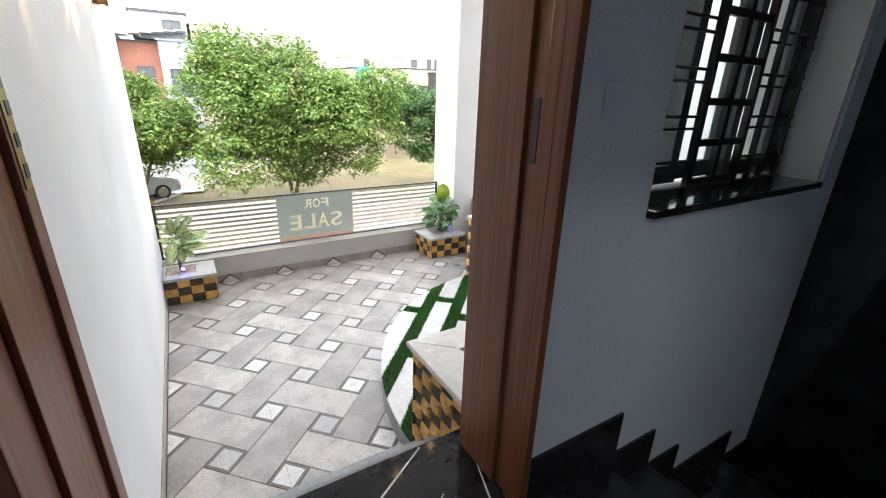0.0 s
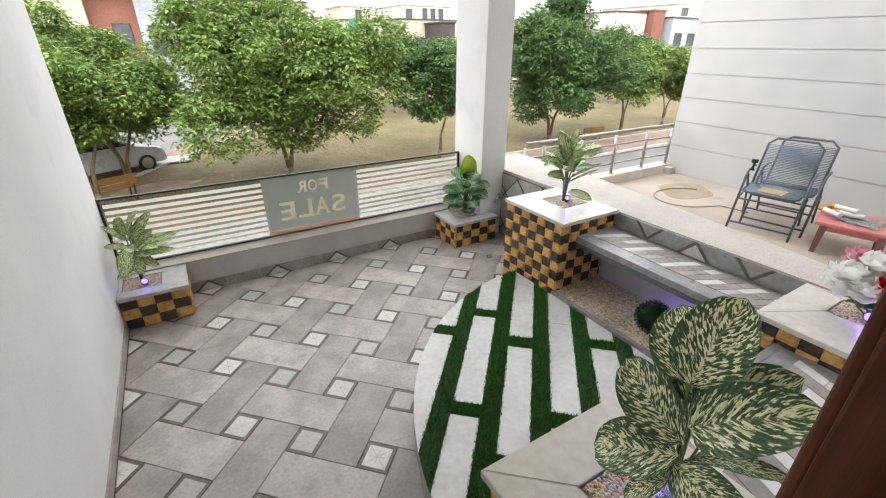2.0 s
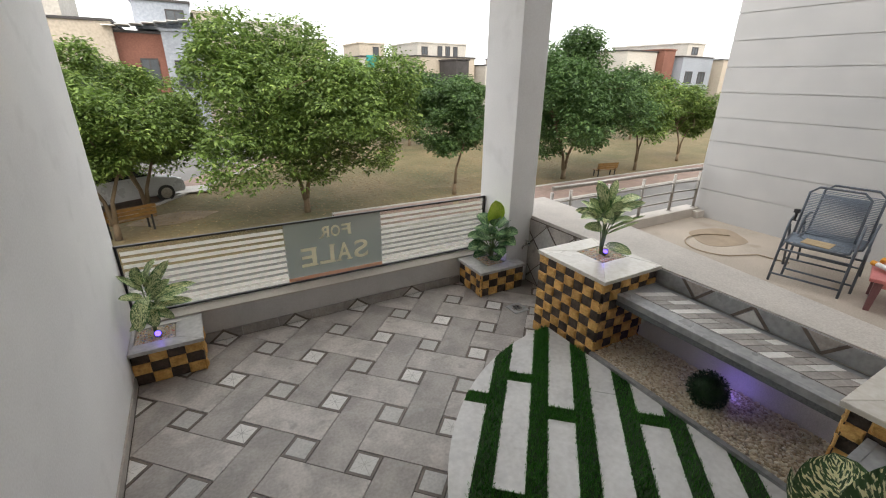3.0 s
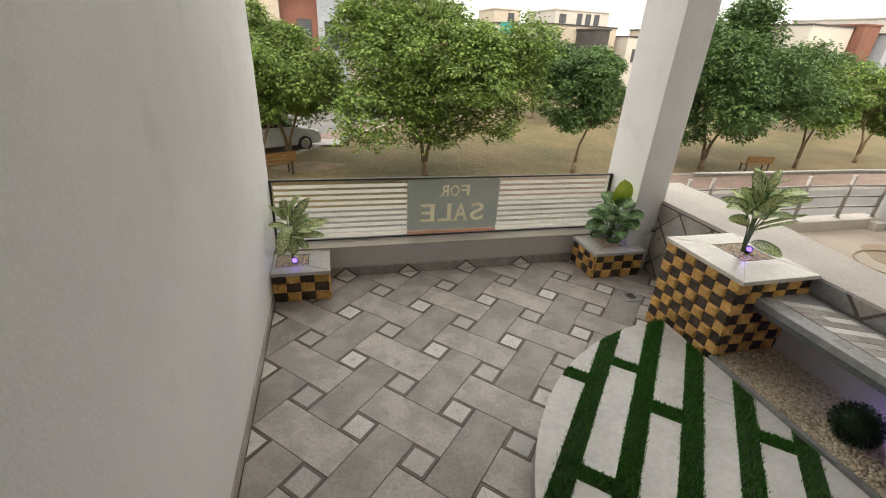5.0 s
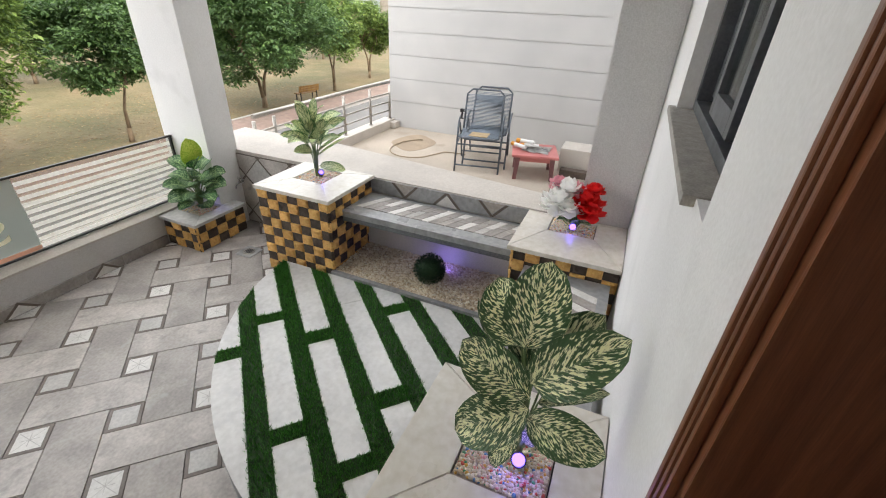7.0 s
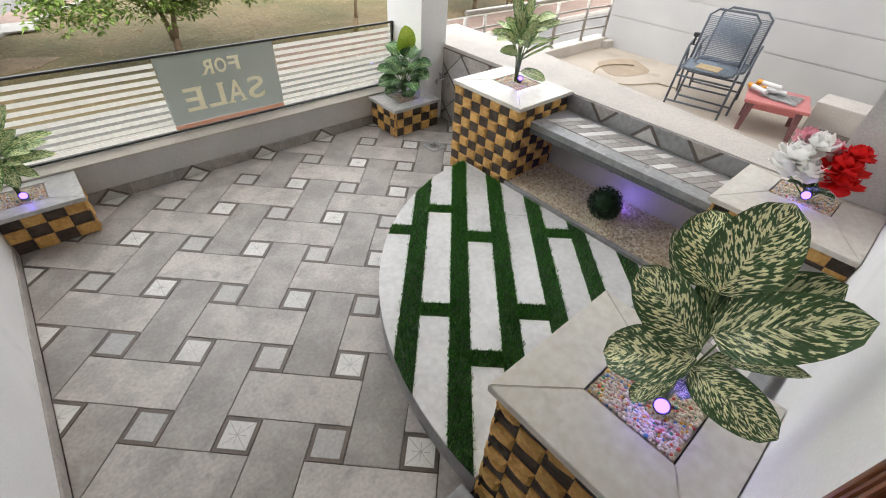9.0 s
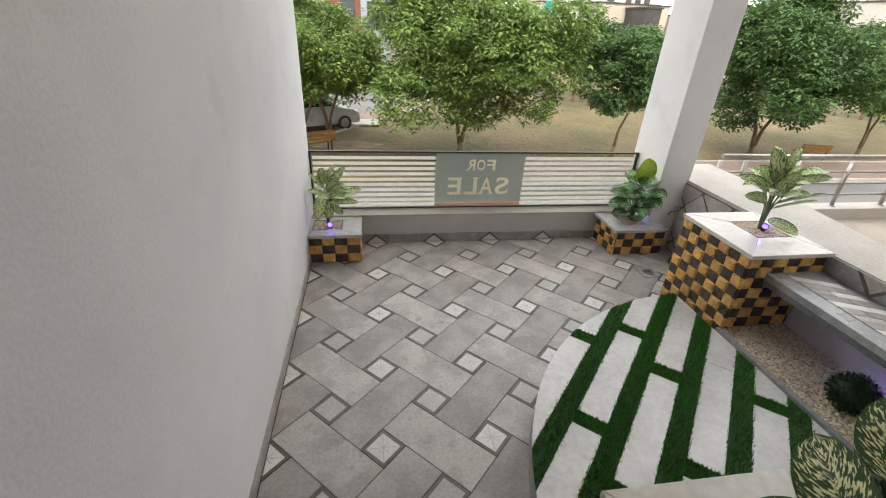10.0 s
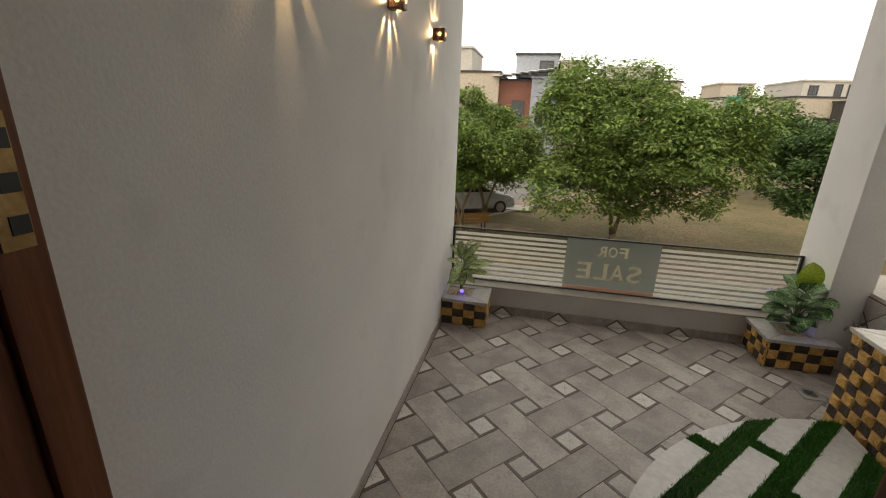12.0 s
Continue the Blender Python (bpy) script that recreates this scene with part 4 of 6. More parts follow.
def spotlight(x, y, z, aim, r=0.026, glow=0.1):
    th = holder("spotlight", look((x, y, z), (x + aim[0], y + aim[1], z + aim[2])), "small black garden spotlight glowing violet", "spotlight", "garden spotlights")
    bm = bmesh.new()
    bmesh.ops.create_cone(bm, cap_ends=True, segments=20, radius1=r, radius2=r * 0.7, depth=0.05, matrix=pose(0, 0, 0.027))
    part("housing", bm, M_BLACK_PL, th)
    bm = bmesh.new()
    n = 20
    lo = [bm.verts.new((math.cos(i * 2 * math.pi / n) * r, math.sin(i * 2 * math.pi / n) * r, 0.0)) for i in range(n)]
    hi = [bm.verts.new((v.co.x, v.co.y, -0.012)) for v in lo]
    li = [bm.verts.new((v.co.x * 0.84, v.co.y * 0.84, -0.012)) for v in lo]
    lb = [bm.verts.new((v.co.x * 0.84, v.co.y * 0.84, 0.0)) for v in lo]
    for i in range(n):
        k = (i + 1) % n
        for a, b in ((lo, hi), (hi, li), (li, lb)):
            bm.faces.new((a[i], a[k], b[k], b[i]))
    part("rim", bm, M_BLACK_PL, th)
    bm = bmesh.new()
    bmesh.ops.create_cone(bm, cap_ends=True, segments=20, radius1=r * 0.82, radius2=r * 0.82, depth=0.003, matrix=pose(0, 0, -0.003))
    part("lens", bm, M_VIOLET, th, "glowing violet lens")
    bm = bmesh.new()
    tube(bm, [(0, -0.0, 0.05), (0, -0.02, 0.075)], 0.007, 8)
    part("stake", bm, M_BLACK_PL, th)
    ld = bpy.data.lights.new("spotlight_glow", "POINT")
    ld.energy, ld.color, ld.shadow_soft_size = glow, (0.24, 0.16, 1.0), 0.012
    lo = new("spotlight_glow", ld)
    d = Vector(aim).normalized()
    lo.matrix_world = Matrix.Translation(Vector((x, y, z)) + d * 0.03)
    return th


spotlight(1.56, 2.295, 0.895, (-0.5, -0.06, 0.48), 0.024, 0.13)
spotlight(3.445, 4.45, 0.82, (-0.3, -0.35, 0.45), 0.024)
spotlight(3.47, 2.40, 0.79, (-0.5, 0.05, 0.2), 0.026)
spotlight(0.19, 5.70, 0.325, (0.1, -0.5, 0.4), 0.026)
spotlight(3.36, 5.70, 0.40, (0.9, 0.15, 0.25), 0.026)
spotlight(3.45, 3.34, 0.20, (0.3, -0.05, 0.45), 0.022, 0.28)


# plants
def leaf(bm, uvl, b, e, w, sag=0.1, hint=(-0.6, -0.2, 0.75), fold=0.25, nl=12, nw=6):
    """A broad leaf from b to e with a folded, sagging blade."""
    b, e = Vector(b), Vector(e)
    d = e - b
    L = d.length
    d.normalize()
    side = d.cross(Vector(hint)).normalized()
    nrm = side.cross(d).normalized()
    rows = []
    for i in range(nl + 1):
        t = i / nl
        c = b + (e - b) * t + nrm * (sag * L * 4 * t * (1 - t))
        prof = (math.sin(math.pi * min(1.0, t ** 0.9)) ** 0.46) if 0 < t < 1 else 0.0
        hw = max(0.0015, w * 0.5 * prof)
        row = []
        for j in range(nw + 1):
            s = 2 * j / nw - 1
            p = c + side * (s * hw) + nrm * (abs(s) ** 1.5 * hw * fold - 0.012 * L * math.sin(9 * t + 2 * s))
            row.append((bm.verts.new(p), (0.5 + 0.5 * s, t)))
        rows.append(row)
    for r0, r1 in zip(rows, rows[1:]):
        for j in range(nw):
            q = (r0[j], r0[j + 1], r1[j + 1], r1[j])
            f = bm.faces.new([v for v, _ in q])
            f.smooth = True
            for lp, (_, uv) in zip(f.loops, q):
                lp[uvl].uv = uv


def plant(base, specs, label, mats=None, wide=1.0):
    th = holder("potted_plant", pose(*base), label, "plant")
    for k, (b, e, w, sag, hint) in enumerate(specs):
        bm = bmesh.new()
        uvl = bm.loops.layers.uv.new("UVMap")
        leaf(bm, uvl, b, e, w * wide, sag, hint)
        lf = part("leaf", bm, (mats[k] if mats else M_LEAF_A), th)
        bm = bmesh.new()
        mid = Vector(b) * 0.5 + Vector((0, 0, 0.03))
        mid.x, mid.y = b[0] * 0.35, b[1] * 0.35
        tube(bm, [(b[0] * 0.08, b[1] * 0.08, -0.02), tuple(mid), b], 0.0052, 6, 0.003)
        part("stem", bm, M_STEM, th)
    return th


def whorl(seed, n, z0, z1, reach, rise, w, a0=0.0, a1=360.0):
    """Leaves set round a stem between z0 and z1, reaching out and rising."""
    rng = random.Random(seed)
    out = []
    for k in range(n):
        a = radians(a0 + (a1 - a0) * (k + rng.uniform(0.2, 0.8)) / n)
        z, q = rng.uniform(z0, z1), reach * rng.uniform(0.75, 1.1)
        c, s = math.cos(a), math.sin(a)
        b = (0.30 * q * c, 0.30 * q * s, z)
        out.append((b, (q * c, q * s, z + rise * rng.uniform(0.5, 1.3)), w * rng.uniform(0.8, 1.15), rng.uniform(0.08, 0.2), (-0.3 * c - 0.2, -0.3 * s - 0.3, 0.9)))
    return out


plant((1.60, 2.30, 0.862), [
    ((0.0, 0.039, 0.429), (0.1, 0.021, 0.649), 0.180, 0.07, (-0.85, -0.1, 0.5)),
    ((0.01, 0.048, 0.422), (0.11, 0.159, 0.553), 0.165, 0.07, (-0.85, 0.15, 0.5)),
    ((-0.02, 0.003, 0.331), (0.01, -0.203, 0.542), 0.165, 0.10, (-0.75, 0.05, 0.65)),
    ((0.01, 0.008, 0.345), (0.06, -0.135, 0.556), 0.150, 0.08, (-0.75, 0.0, 0.65)),
    ((-0.02, 0.0, 0.276), (0.02, 0.221, 0.372), 0.165, 0.08, (-0.8, 0.2, 0.55)),
    ((-0.04, -0.005, 0.253), (-0.1, 0.182, 0.134), 0.165, 0.12, (-0.7, 0.2, 0.7)),
    ((-0.05, -0.005, 0.231), (-0.08, -0.219, 0.228), 0.135, 0.10, (-0.7, -0.1, 0.7)),
    ((0.0, -0.023, 0.245), (0.03, -0.197, 0.337), 0.055, 0.06, (-0.2, -0.3, 0.95)),
    ((0.02, 0.03, 0.302), (0.1, 0.209, 0.47), 0.060, 0.06, (-0.6, 0.7, 0.3)),
    ((-0.03, 0.001, 0.154), (-0.08, 0.068, 0.018), 0.075, 0.12, (-0.6, 0.3, 0.75)),
    ((0.02, 0.02, 0.30), (0.10, 0.05, 0.47), 0.12, 0.08, (-0.85, 0, 0.5)), ((0.02, -0.02, 0.28), (0.12, -0.09, 0.38), 0.11, 0.1, (-0.7, -0.1, 0.7)), ((0.0, 0.02, 0.25), (0.07, 0.13, 0.33), 0.12, 0.08, (-0.8, 0.1, 0.6)),
    ((-0.015, 0.0, 0.09), (-0.03, 0.045, 0.20), 0.045, 0.05, (-0.8, 0, 0.6)), ((-0.015, 0.0, 0.08), (-0.03, 0.005, 0.23), 0.04, 0.05, (-0.8, 0, 0.6)),
    ((-0.015, -0.01, 0.08), (-0.03, -0.05, 0.18), 0.045, 0.05, (-0.8, 0, 0.6)), ((-0.015, 0.01, 0.06), (-0.04, 0.075, 0.12), 0.04, 0.05, (-0.8, 0, 0.6))],
    "artificial plant with broad cream-speckled green leaves in pebbles", wide=0.92)


def view(r, c, z):
    """Offsets seen from the door: r to its right, c towards it."""
    return (0.77 * r - 0.64 * c, -0.64 * r - 0.77 * c, z)


VH = (-0.5, -0.6, 0.65)
plant((3.465, 4.51, 0.78), [
    (view(-0.01, 0, 0.36), view(-0.11, 0.03, 0.60), 0.13, 0.12, VH), (view(0, 0.02, 0.28), view(0.01, 0.13, 0.41), 0.13, 0.15, VH),
    (view(0.02, 0, 0.34), view(0.27, 0.02, 0.46), 0.085, 0.14, VH), (view(-0.02, 0, 0.29), view(-0.25, 0.03, 0.37), 0.10, 0.16, VH),
    (view(-0.02, 0.02, 0.22), view(-0.17, 0.06, 0.24), 0.10, 0.16, VH), (view(0.03, 0, 0.08), view(0.23, 0.05, 0.03), 0.10, 0.14, VH),
    (view(-0.02, -0.02, 0.34), view(-0.15, 0.0, 0.46), 0.10, 0.12, VH), (view(0.01, 0.03, 0.30), view(0.09, 0.06, 0.47), 0.12, 0.12, VH),
    (view(0.03, -0.02, 0.20), view(0.30, -0.03, 0.34), 0.03, 0.12, VH), (view(0.03, -0.03, 0.16), view(0.28, -0.08, 0.27), 0.025, 0.12, VH)] + whorl(31, 9, 0.24, 0.42, 0.27, 0.06, 0.10) + whorl(32, 5, 0.40, 0.50, 0.13, 0.15, 0.08),
    "artificial plant with arching speckled leaves in the tall planter", [M_LEAF_D] * 24, 0.85)
LH = (0.0, -0.7, 0.7)
plant((0.16, 5.80, 0.29), [
    ((0.02, -0.02, 0.33), (0.20, -0.03, 0.57), 0.10, 0.10, LH), ((0.02, -0.02, 0.28), (0.34, -0.06, 0.37), 0.08, 0.16, LH),
    ((0.03, -0.03, 0.22), (0.30, -0.10, 0.25), 0.085, 0.18, LH), ((-0.01, 0.0, 0.36), (-0.135, 0.0, 0.50), 0.055, 0.14, LH),
    ((-0.01, -0.02, 0.30), (-0.145, -0.08, 0.36), 0.075, 0.16, LH), ((0.0, -0.04, 0.31), (-0.06, -0.2, 0.13), 0.14, 0.18, LH),
    ((0.0, -0.04, 0.28), (0.05, -0.18, 0.13), 0.13, 0.18, LH), ((-0.01, -0.02, 0.13), (-0.13, -0.1, 0.10), 0.06, 0.15, LH),
    ((0.03, -0.03, 0.30), (0.18, -0.05, 0.43), 0.095, 0.12, LH), ((0.02, 0.0, 0.2), (0.16, -0.12, 0.14), 0.09, 0.2, LH)] + whorl(33, 9, 0.18, 0.38, 0.27, 0.07, 0.10, -90, 60) + whorl(34, 5, 0.36, 0.44, 0.12, 0.15, 0.08, -110, 80),
    "artificial plant with arching speckled leaves beside the white wall", [M_LEAF_D] * 24, 0.85)
spec2, mats2 = [((0, 0, 0.44), (-0.02, -0.05, 0.68), 0.16, 0.10, (-0.2, -0.9, 0.35))], [M_LEAF_C]
spec2 += whorl(41, 5, 0.34, 0.44, 0.20, 0.10, 0.13) + whorl(42, 8, 0.24, 0.34, 0.27, 0.05, 0.145) + whorl(43, 8, 0.12, 0.24, 0.28, 0.0, 0.15) + whorl(44, 5, 0.06, 0.12, 0.22, -0.03, 0.12)
mats2 += [M_LEAF_B] * (len(spec2) - 1)
plant((3.27, 5.76, 0.29), spec2, "bushy artificial plant with veined leaves and one yellow-green top leaf", mats2, 1.2)


# artificial flowers
def blossom(parent, name, c, r, mat, seed, petals=26, label=""):
    rng = random.Random(seed)
    bm = bmesh.new()
    c = Vector(c)
    for k in range(petals):
        ring = k / petals
        az, el = k * 2.4, radians(80 - 120 * ring + rng.uniform(-10, 10))
        d = Vector((math.cos(az) * math.cos(el), math.sin(az) * math.cos(el), math.sin(el)))
        s = d.cross(Vector((0, 0, 1))).normalized() if abs(d.z) < 0.98 else Vector((1, 0, 0))
        n = s.cross(d).normalized()
        L, W = r * rng.uniform(0.75, 1.05) * (0.55 + 0.5 * ring), r * rng.uniform(0.85, 1.1)
        rows = []
        for i in range(5):
            t = i / 4
            hw = W * 0.5 * math.sin(math.pi * (0.12 + 0.76 * t)) 
            mid = c + d * (L * t) + n * (0.35 * r * t * t)
            rows.append([bm.verts.new(mid + s * hw * q + n * (0.22 * W * q * q + rng.uniform(-0.03, 0.03) * r)) for q in (-1, -0.4, 0.4, 1)])
        for a, b in zip(rows, rows[1:]):
            for j in range(3):
                f = bm.faces.new((a[j], a[j + 1], b[j + 1], b[j]))
                f.smooth = True
    return part(name, bm, mat, parent, label)


bq = holder("flower_arrangement", pose(0, 0, 0), "artificial white, pink and red flowers in a pebble-filled planter", "flowers")
for nm, c, r, m in [("white_flower", (3.46, 2.47, 0.98), 0.085, M_PETAL_W), ("white_flower", (3.44, 2.40, 0.94), 0.075, M_PETAL_W), ("white_flower", (3.50, 2.50, 0.92), 0.07, M_PETAL_W), ("white_flower", (3.52, 2.43, 1.05), 0.075, M_PETAL_W),
                    ("pink_flower", (3.56, 2.49, 1.06), 0.06, M_PETAL_P), ("pink_flower", (3.57, 2.37, 1.04), 0.055, M_PETAL_P),
                    ("red_flower", (3.50, 2.28, 0.99), 0.08, M_PETAL_R), ("red_flower", (3.48, 2.25, 0.93), 0.07, M_PETAL_R), ("red_flower", (3.54, 2.26, 1.06), 0.06, M_PETAL_R)]:
    c = (c[0], c[1] + 0.06, c[2] - 0.03)
    blossom(bq, nm, c, r * 1.35, m, int(c[1] * 1000))
    bm = bmesh.new()
    tube(bm, [(3.53, 2.40, 0.74), ((c[0] + 3.53) / 2, (c[1] + 2.40) / 2, c[2] - 0.08), (c[0], c[1], c[2] - 0.01)], 0.004, 6)
    part("stem", bm, M_STEM, bq)
for k in range(9):
    a = radians(40 * k)
    bm = bmesh.new()
    uvl = bm.loops.layers.uv.new("UVMap")
    leaf(bm, uvl, (3.52 + 0.02 * math.cos(a), 2.40 + 0.02 * math.sin(a), 0.79), (3.52 + 0.13 * math.cos(a), 2.40 + 0.13 * math.sin(a), 0.83 + 0.02 * (k % 3)), 0.06, 0.12, (0, 0, 1))
    part("leaf", bm, M_LEAF_B, bq)


# stone benches with inlaid tops
INLAY = ((1, 1), (0, 1), (1, 1), (1, 0), (1, 1), (0, 1), (1, 0))      # white in the front and rear half


def bench(label, L, D, zt, m, lipz, stripes):
    th = holder("stone_bench", m, label, "bench", "stone benches")
    bm = bmesh.new()
    box(bm, 0, L, 0.0, D, zt - 0.05, zt - 0.004, bevel=0.003)
    part("seat", bm, M_BENCH, th)
    bm = bmesh.new()
    box(bm, 0, L, -0.012, 0.03, lipz + 0.045, zt, bevel=0.005)
    part("front_edge", bm, M_BENCH, th, "grey marble front edge")
    bm = bmesh.new()
    box(bm, 0, L, 0.0, 0.03, lipz, lipz + 0.042, bevel=0.003)
    part("lower_edge", bm, M_GRANITE_G, th, "speckled darker strip under the edge")
    x = 0.05
    k = 0
    while x < L - 0.12:
        w = 0.062 if k % 2 == 0 else 0.07
        poly = [(x, 0.12), (x + w, 0.12), (x + w + 0.13, D - 0.06), (x + 0.13, D - 0.06)]
        poly = clip_poly(poly, [(1, 0, L - 0.02)])
        if len(poly) >= 3:
            mid = 0.26 + 0.04 * math.sin(k * 2.1)
            for a, b in ((0.12, mid), (mid + 0.004, D - 0.06)):
                pc = clip_poly(poly, [(0, -1, -a), (0, 1, b)])
                if len(pc) >= 3:
                    bm = bmesh.new()
                    prism(bm, pc, zt - 0.006, zt + 0.001)
                    part("inlay", bm, ((M_TILE_W if k % 4 == 0 or a != 0.12 else M_TILE_G) if k % 2 == 0 and INLAY[(k // 2) % 7][a != 0.12] else M_TILE_D), th)
        x += w + 0.006
        k += 1
    return th


bench("grey stone bench with white marble inlay between two planters", 1.40, 0.435, 0.63, Matrix(((0, 1, 0, 3.255), (-1, 0, 0, 4.13), (0, 0, 1, 0), (0, 0, 0, 1))), 0.535, 0)
bench("grey stone bench with white marble inlay along the house front", 1.235, 0.52, 0.63, Matrix(((-1, 0, 0, 3.105), (0, -1, 0, 2.61), (0, 0, 1, 0), (0, 0, 0, 1))), 0.535, 1)
for nm, b in (("bench_bracket", (3.33, 3.61, 3.42, 3.45, 0.49, 0.578)), ("bench_bracket", (2.4, 2.43, 2.09, 2.50, 0.49, 0.578))):
    plain(nm, [b], M_GRANITE_G, "dark granite bracket below the stone bench", "bracket", bevel=0.004)

# splash band above the bench and tiled panel by the tap
band = holder("tile_band", pose(0, 0, 0), "grey tile band with dark zigzag borders above the bench", "tile band", kind="structure")
for y0, y1, z0, z1 in [(2.75, 4.13, 0.632, 0.75)]:
    bm = bmesh.new()
    box(bm, 3.690, 3.7035, y0, y1, z0, z1)
    part("backing", bm, M_BENCH, band)
    for k, y in enumerate((y1 - 0.33, y1 - 0.71, y1 - 1.10)):
        za, zb = (z0, z1) if k % 2 else (z1, z0)
        for nm, pts, mat, o in (("border_piece", [(y - 0.125, za), (y - 0.098, za), (y + 0.014, zb), (y - 0.014, zb)], M_TILE_B, 0.0), ("border_piece", [(y + 0.098, za), (y + 0.125, za), (y + 0.014, zb), (y - 0.014, zb)], M_TILE_B, 0.001), ("inset_piece", [(y - 0.092, za), (y + 0.092, za), (y, zb + (za - zb) * 0.2)], M_TILE_W if k % 2 else M_TILE_L, 0.0)):
            bm = bmesh.new()
            lo = [bm.verts.new((3.690, a, c)) for a, c in pts]
            hi = [bm.verts.new((3.6865 - o, a, c)) for a, c in pts]
            bm.faces.new(lo)
            bm.faces.new(hi[::-1])
            for i in range(len(pts)):
                j = (i + 1) % len(pts)
                bm.faces.new((lo[i], hi[i], hi[j], lo[j]))
            bmesh.ops.recalc_face_normals(bm, faces=bm.faces)
            part(nm, bm, mat, band)
panel = holder("tile_panel", pose(0, 0, 0), "grey tiled wall panel with dark diagonal borders behind the tap", "tile panel", kind="structure")
bm = bmesh.new()
box(bm, 3.694, 3.7035, 4.86, 5.70, 0.0, 0.73)
part("backing", bm, M_TILE_B, panel)
py0, py1, pz0, pz1 = 4.87, 5.69, 0.01, 0.72
cells = []
for a in range(-3, 5):
    for b in range(-3, 5):
        cells.append((a, b))
for a, b in cells:
    s, w = 0.27, 0.011
    corners = [(a * s + w, b * s + w), ((a + 1) * s - w * ((a + b) % 2 == 0), b * s + w), ((a + 1) * s - w * ((a + b) % 2 == 0), (b + 1) * s - w), (a * s + w, (b + 1) * s - w)]
    rot = [(5.2 + (u - v) * 0.707, 0.33 + (u + v) * 0.707 - 0.2) for u, v in corners]
    pc = clip_poly(rot, [(1, 0, py1), (-1, 0, -py0), (0, 1, pz1), (0, -1, -pz0)])
    if len(pc) >= 3 and abs(area(pc)) > 0.0005:
        bm = bmesh.new()
        lo = [bm.verts.new((3.694, y, z)) for y, z in pc]
        hi = [bm.verts.new((3.690, y, z)) for y, z in pc]
        bm.faces.new(lo)
        bm.faces.new(hi[::-1])
        for i in range(len(pc)):
            j = (i + 1) % len(pc)
            bm.faces.new((lo[i], hi[i], hi[j], lo[j]))
        bmesh.ops.recalc_face_normals(bm, faces=bm.faces)
        part("panel_tile", bm, M_PALE_MB if (a + b) % 2 else M_TILE_L, panel)

tap = holder("water_tap", pose(3.69, 5.645, 0.44), "chrome garden tap on the side wall", "tap")
for nm, pts, r in (("spout", [(0.0, 0, 0), (-0.05, 0, 0.0), (-0.085, 0, -0.012), (-0.095, 0, -0.045)], 0.011), ("handle", [(-0.04, -0.03, 0.045), (-0.04, 0.03, 0.045)], 0.007), ("valve", [(-0.04, 0, 0.0), (-0.04, 0, 0.045)], 0.009)):
    bm = bmesh.new()
    tube(bm, pts, r, 10)
    part(nm, bm, M_CHROME, tap)
bm = bmesh.new()
bmesh.ops.create_cone(bm, cap_ends=True, segments=18, radius1=0.026, radius2=0.022, depth=0.008, matrix=pose(0.001, 0, 0, 0, -90, 0))
part("flange", bm, M_CHROME, tap)

drain = holder("floor_drain", pose(3.19, 5.17, 0.006), "square floor drain with a round grating", "drain")
bm = bmesh.new()
box(bm, -0.085, 0.085, -0.085, 0.085, -0.006, 0.0, bevel=0.002)
part("plate", bm, M_GREY_MB, drain)
bm = bmesh.new()
bmesh.ops.create_cone(bm, cap_ends=True, segments=24, radius1=0.055, radius2=0.052, depth=0.006, matrix=pose(0, 0, 0.003))
part("grating", bm, M_STEEL, drain)
# grating is uncut; thin black strips on top paint the shade of its slots
bm = bmesh.new()
for k in range(4):
    box(bm, -0.035, 0.035, -0.031 + 0.018 * k, -0.023 + 0.018 * k, 0.006, 0.0065)
part("slot_shade", bm, M_BLACK_PL, drain)


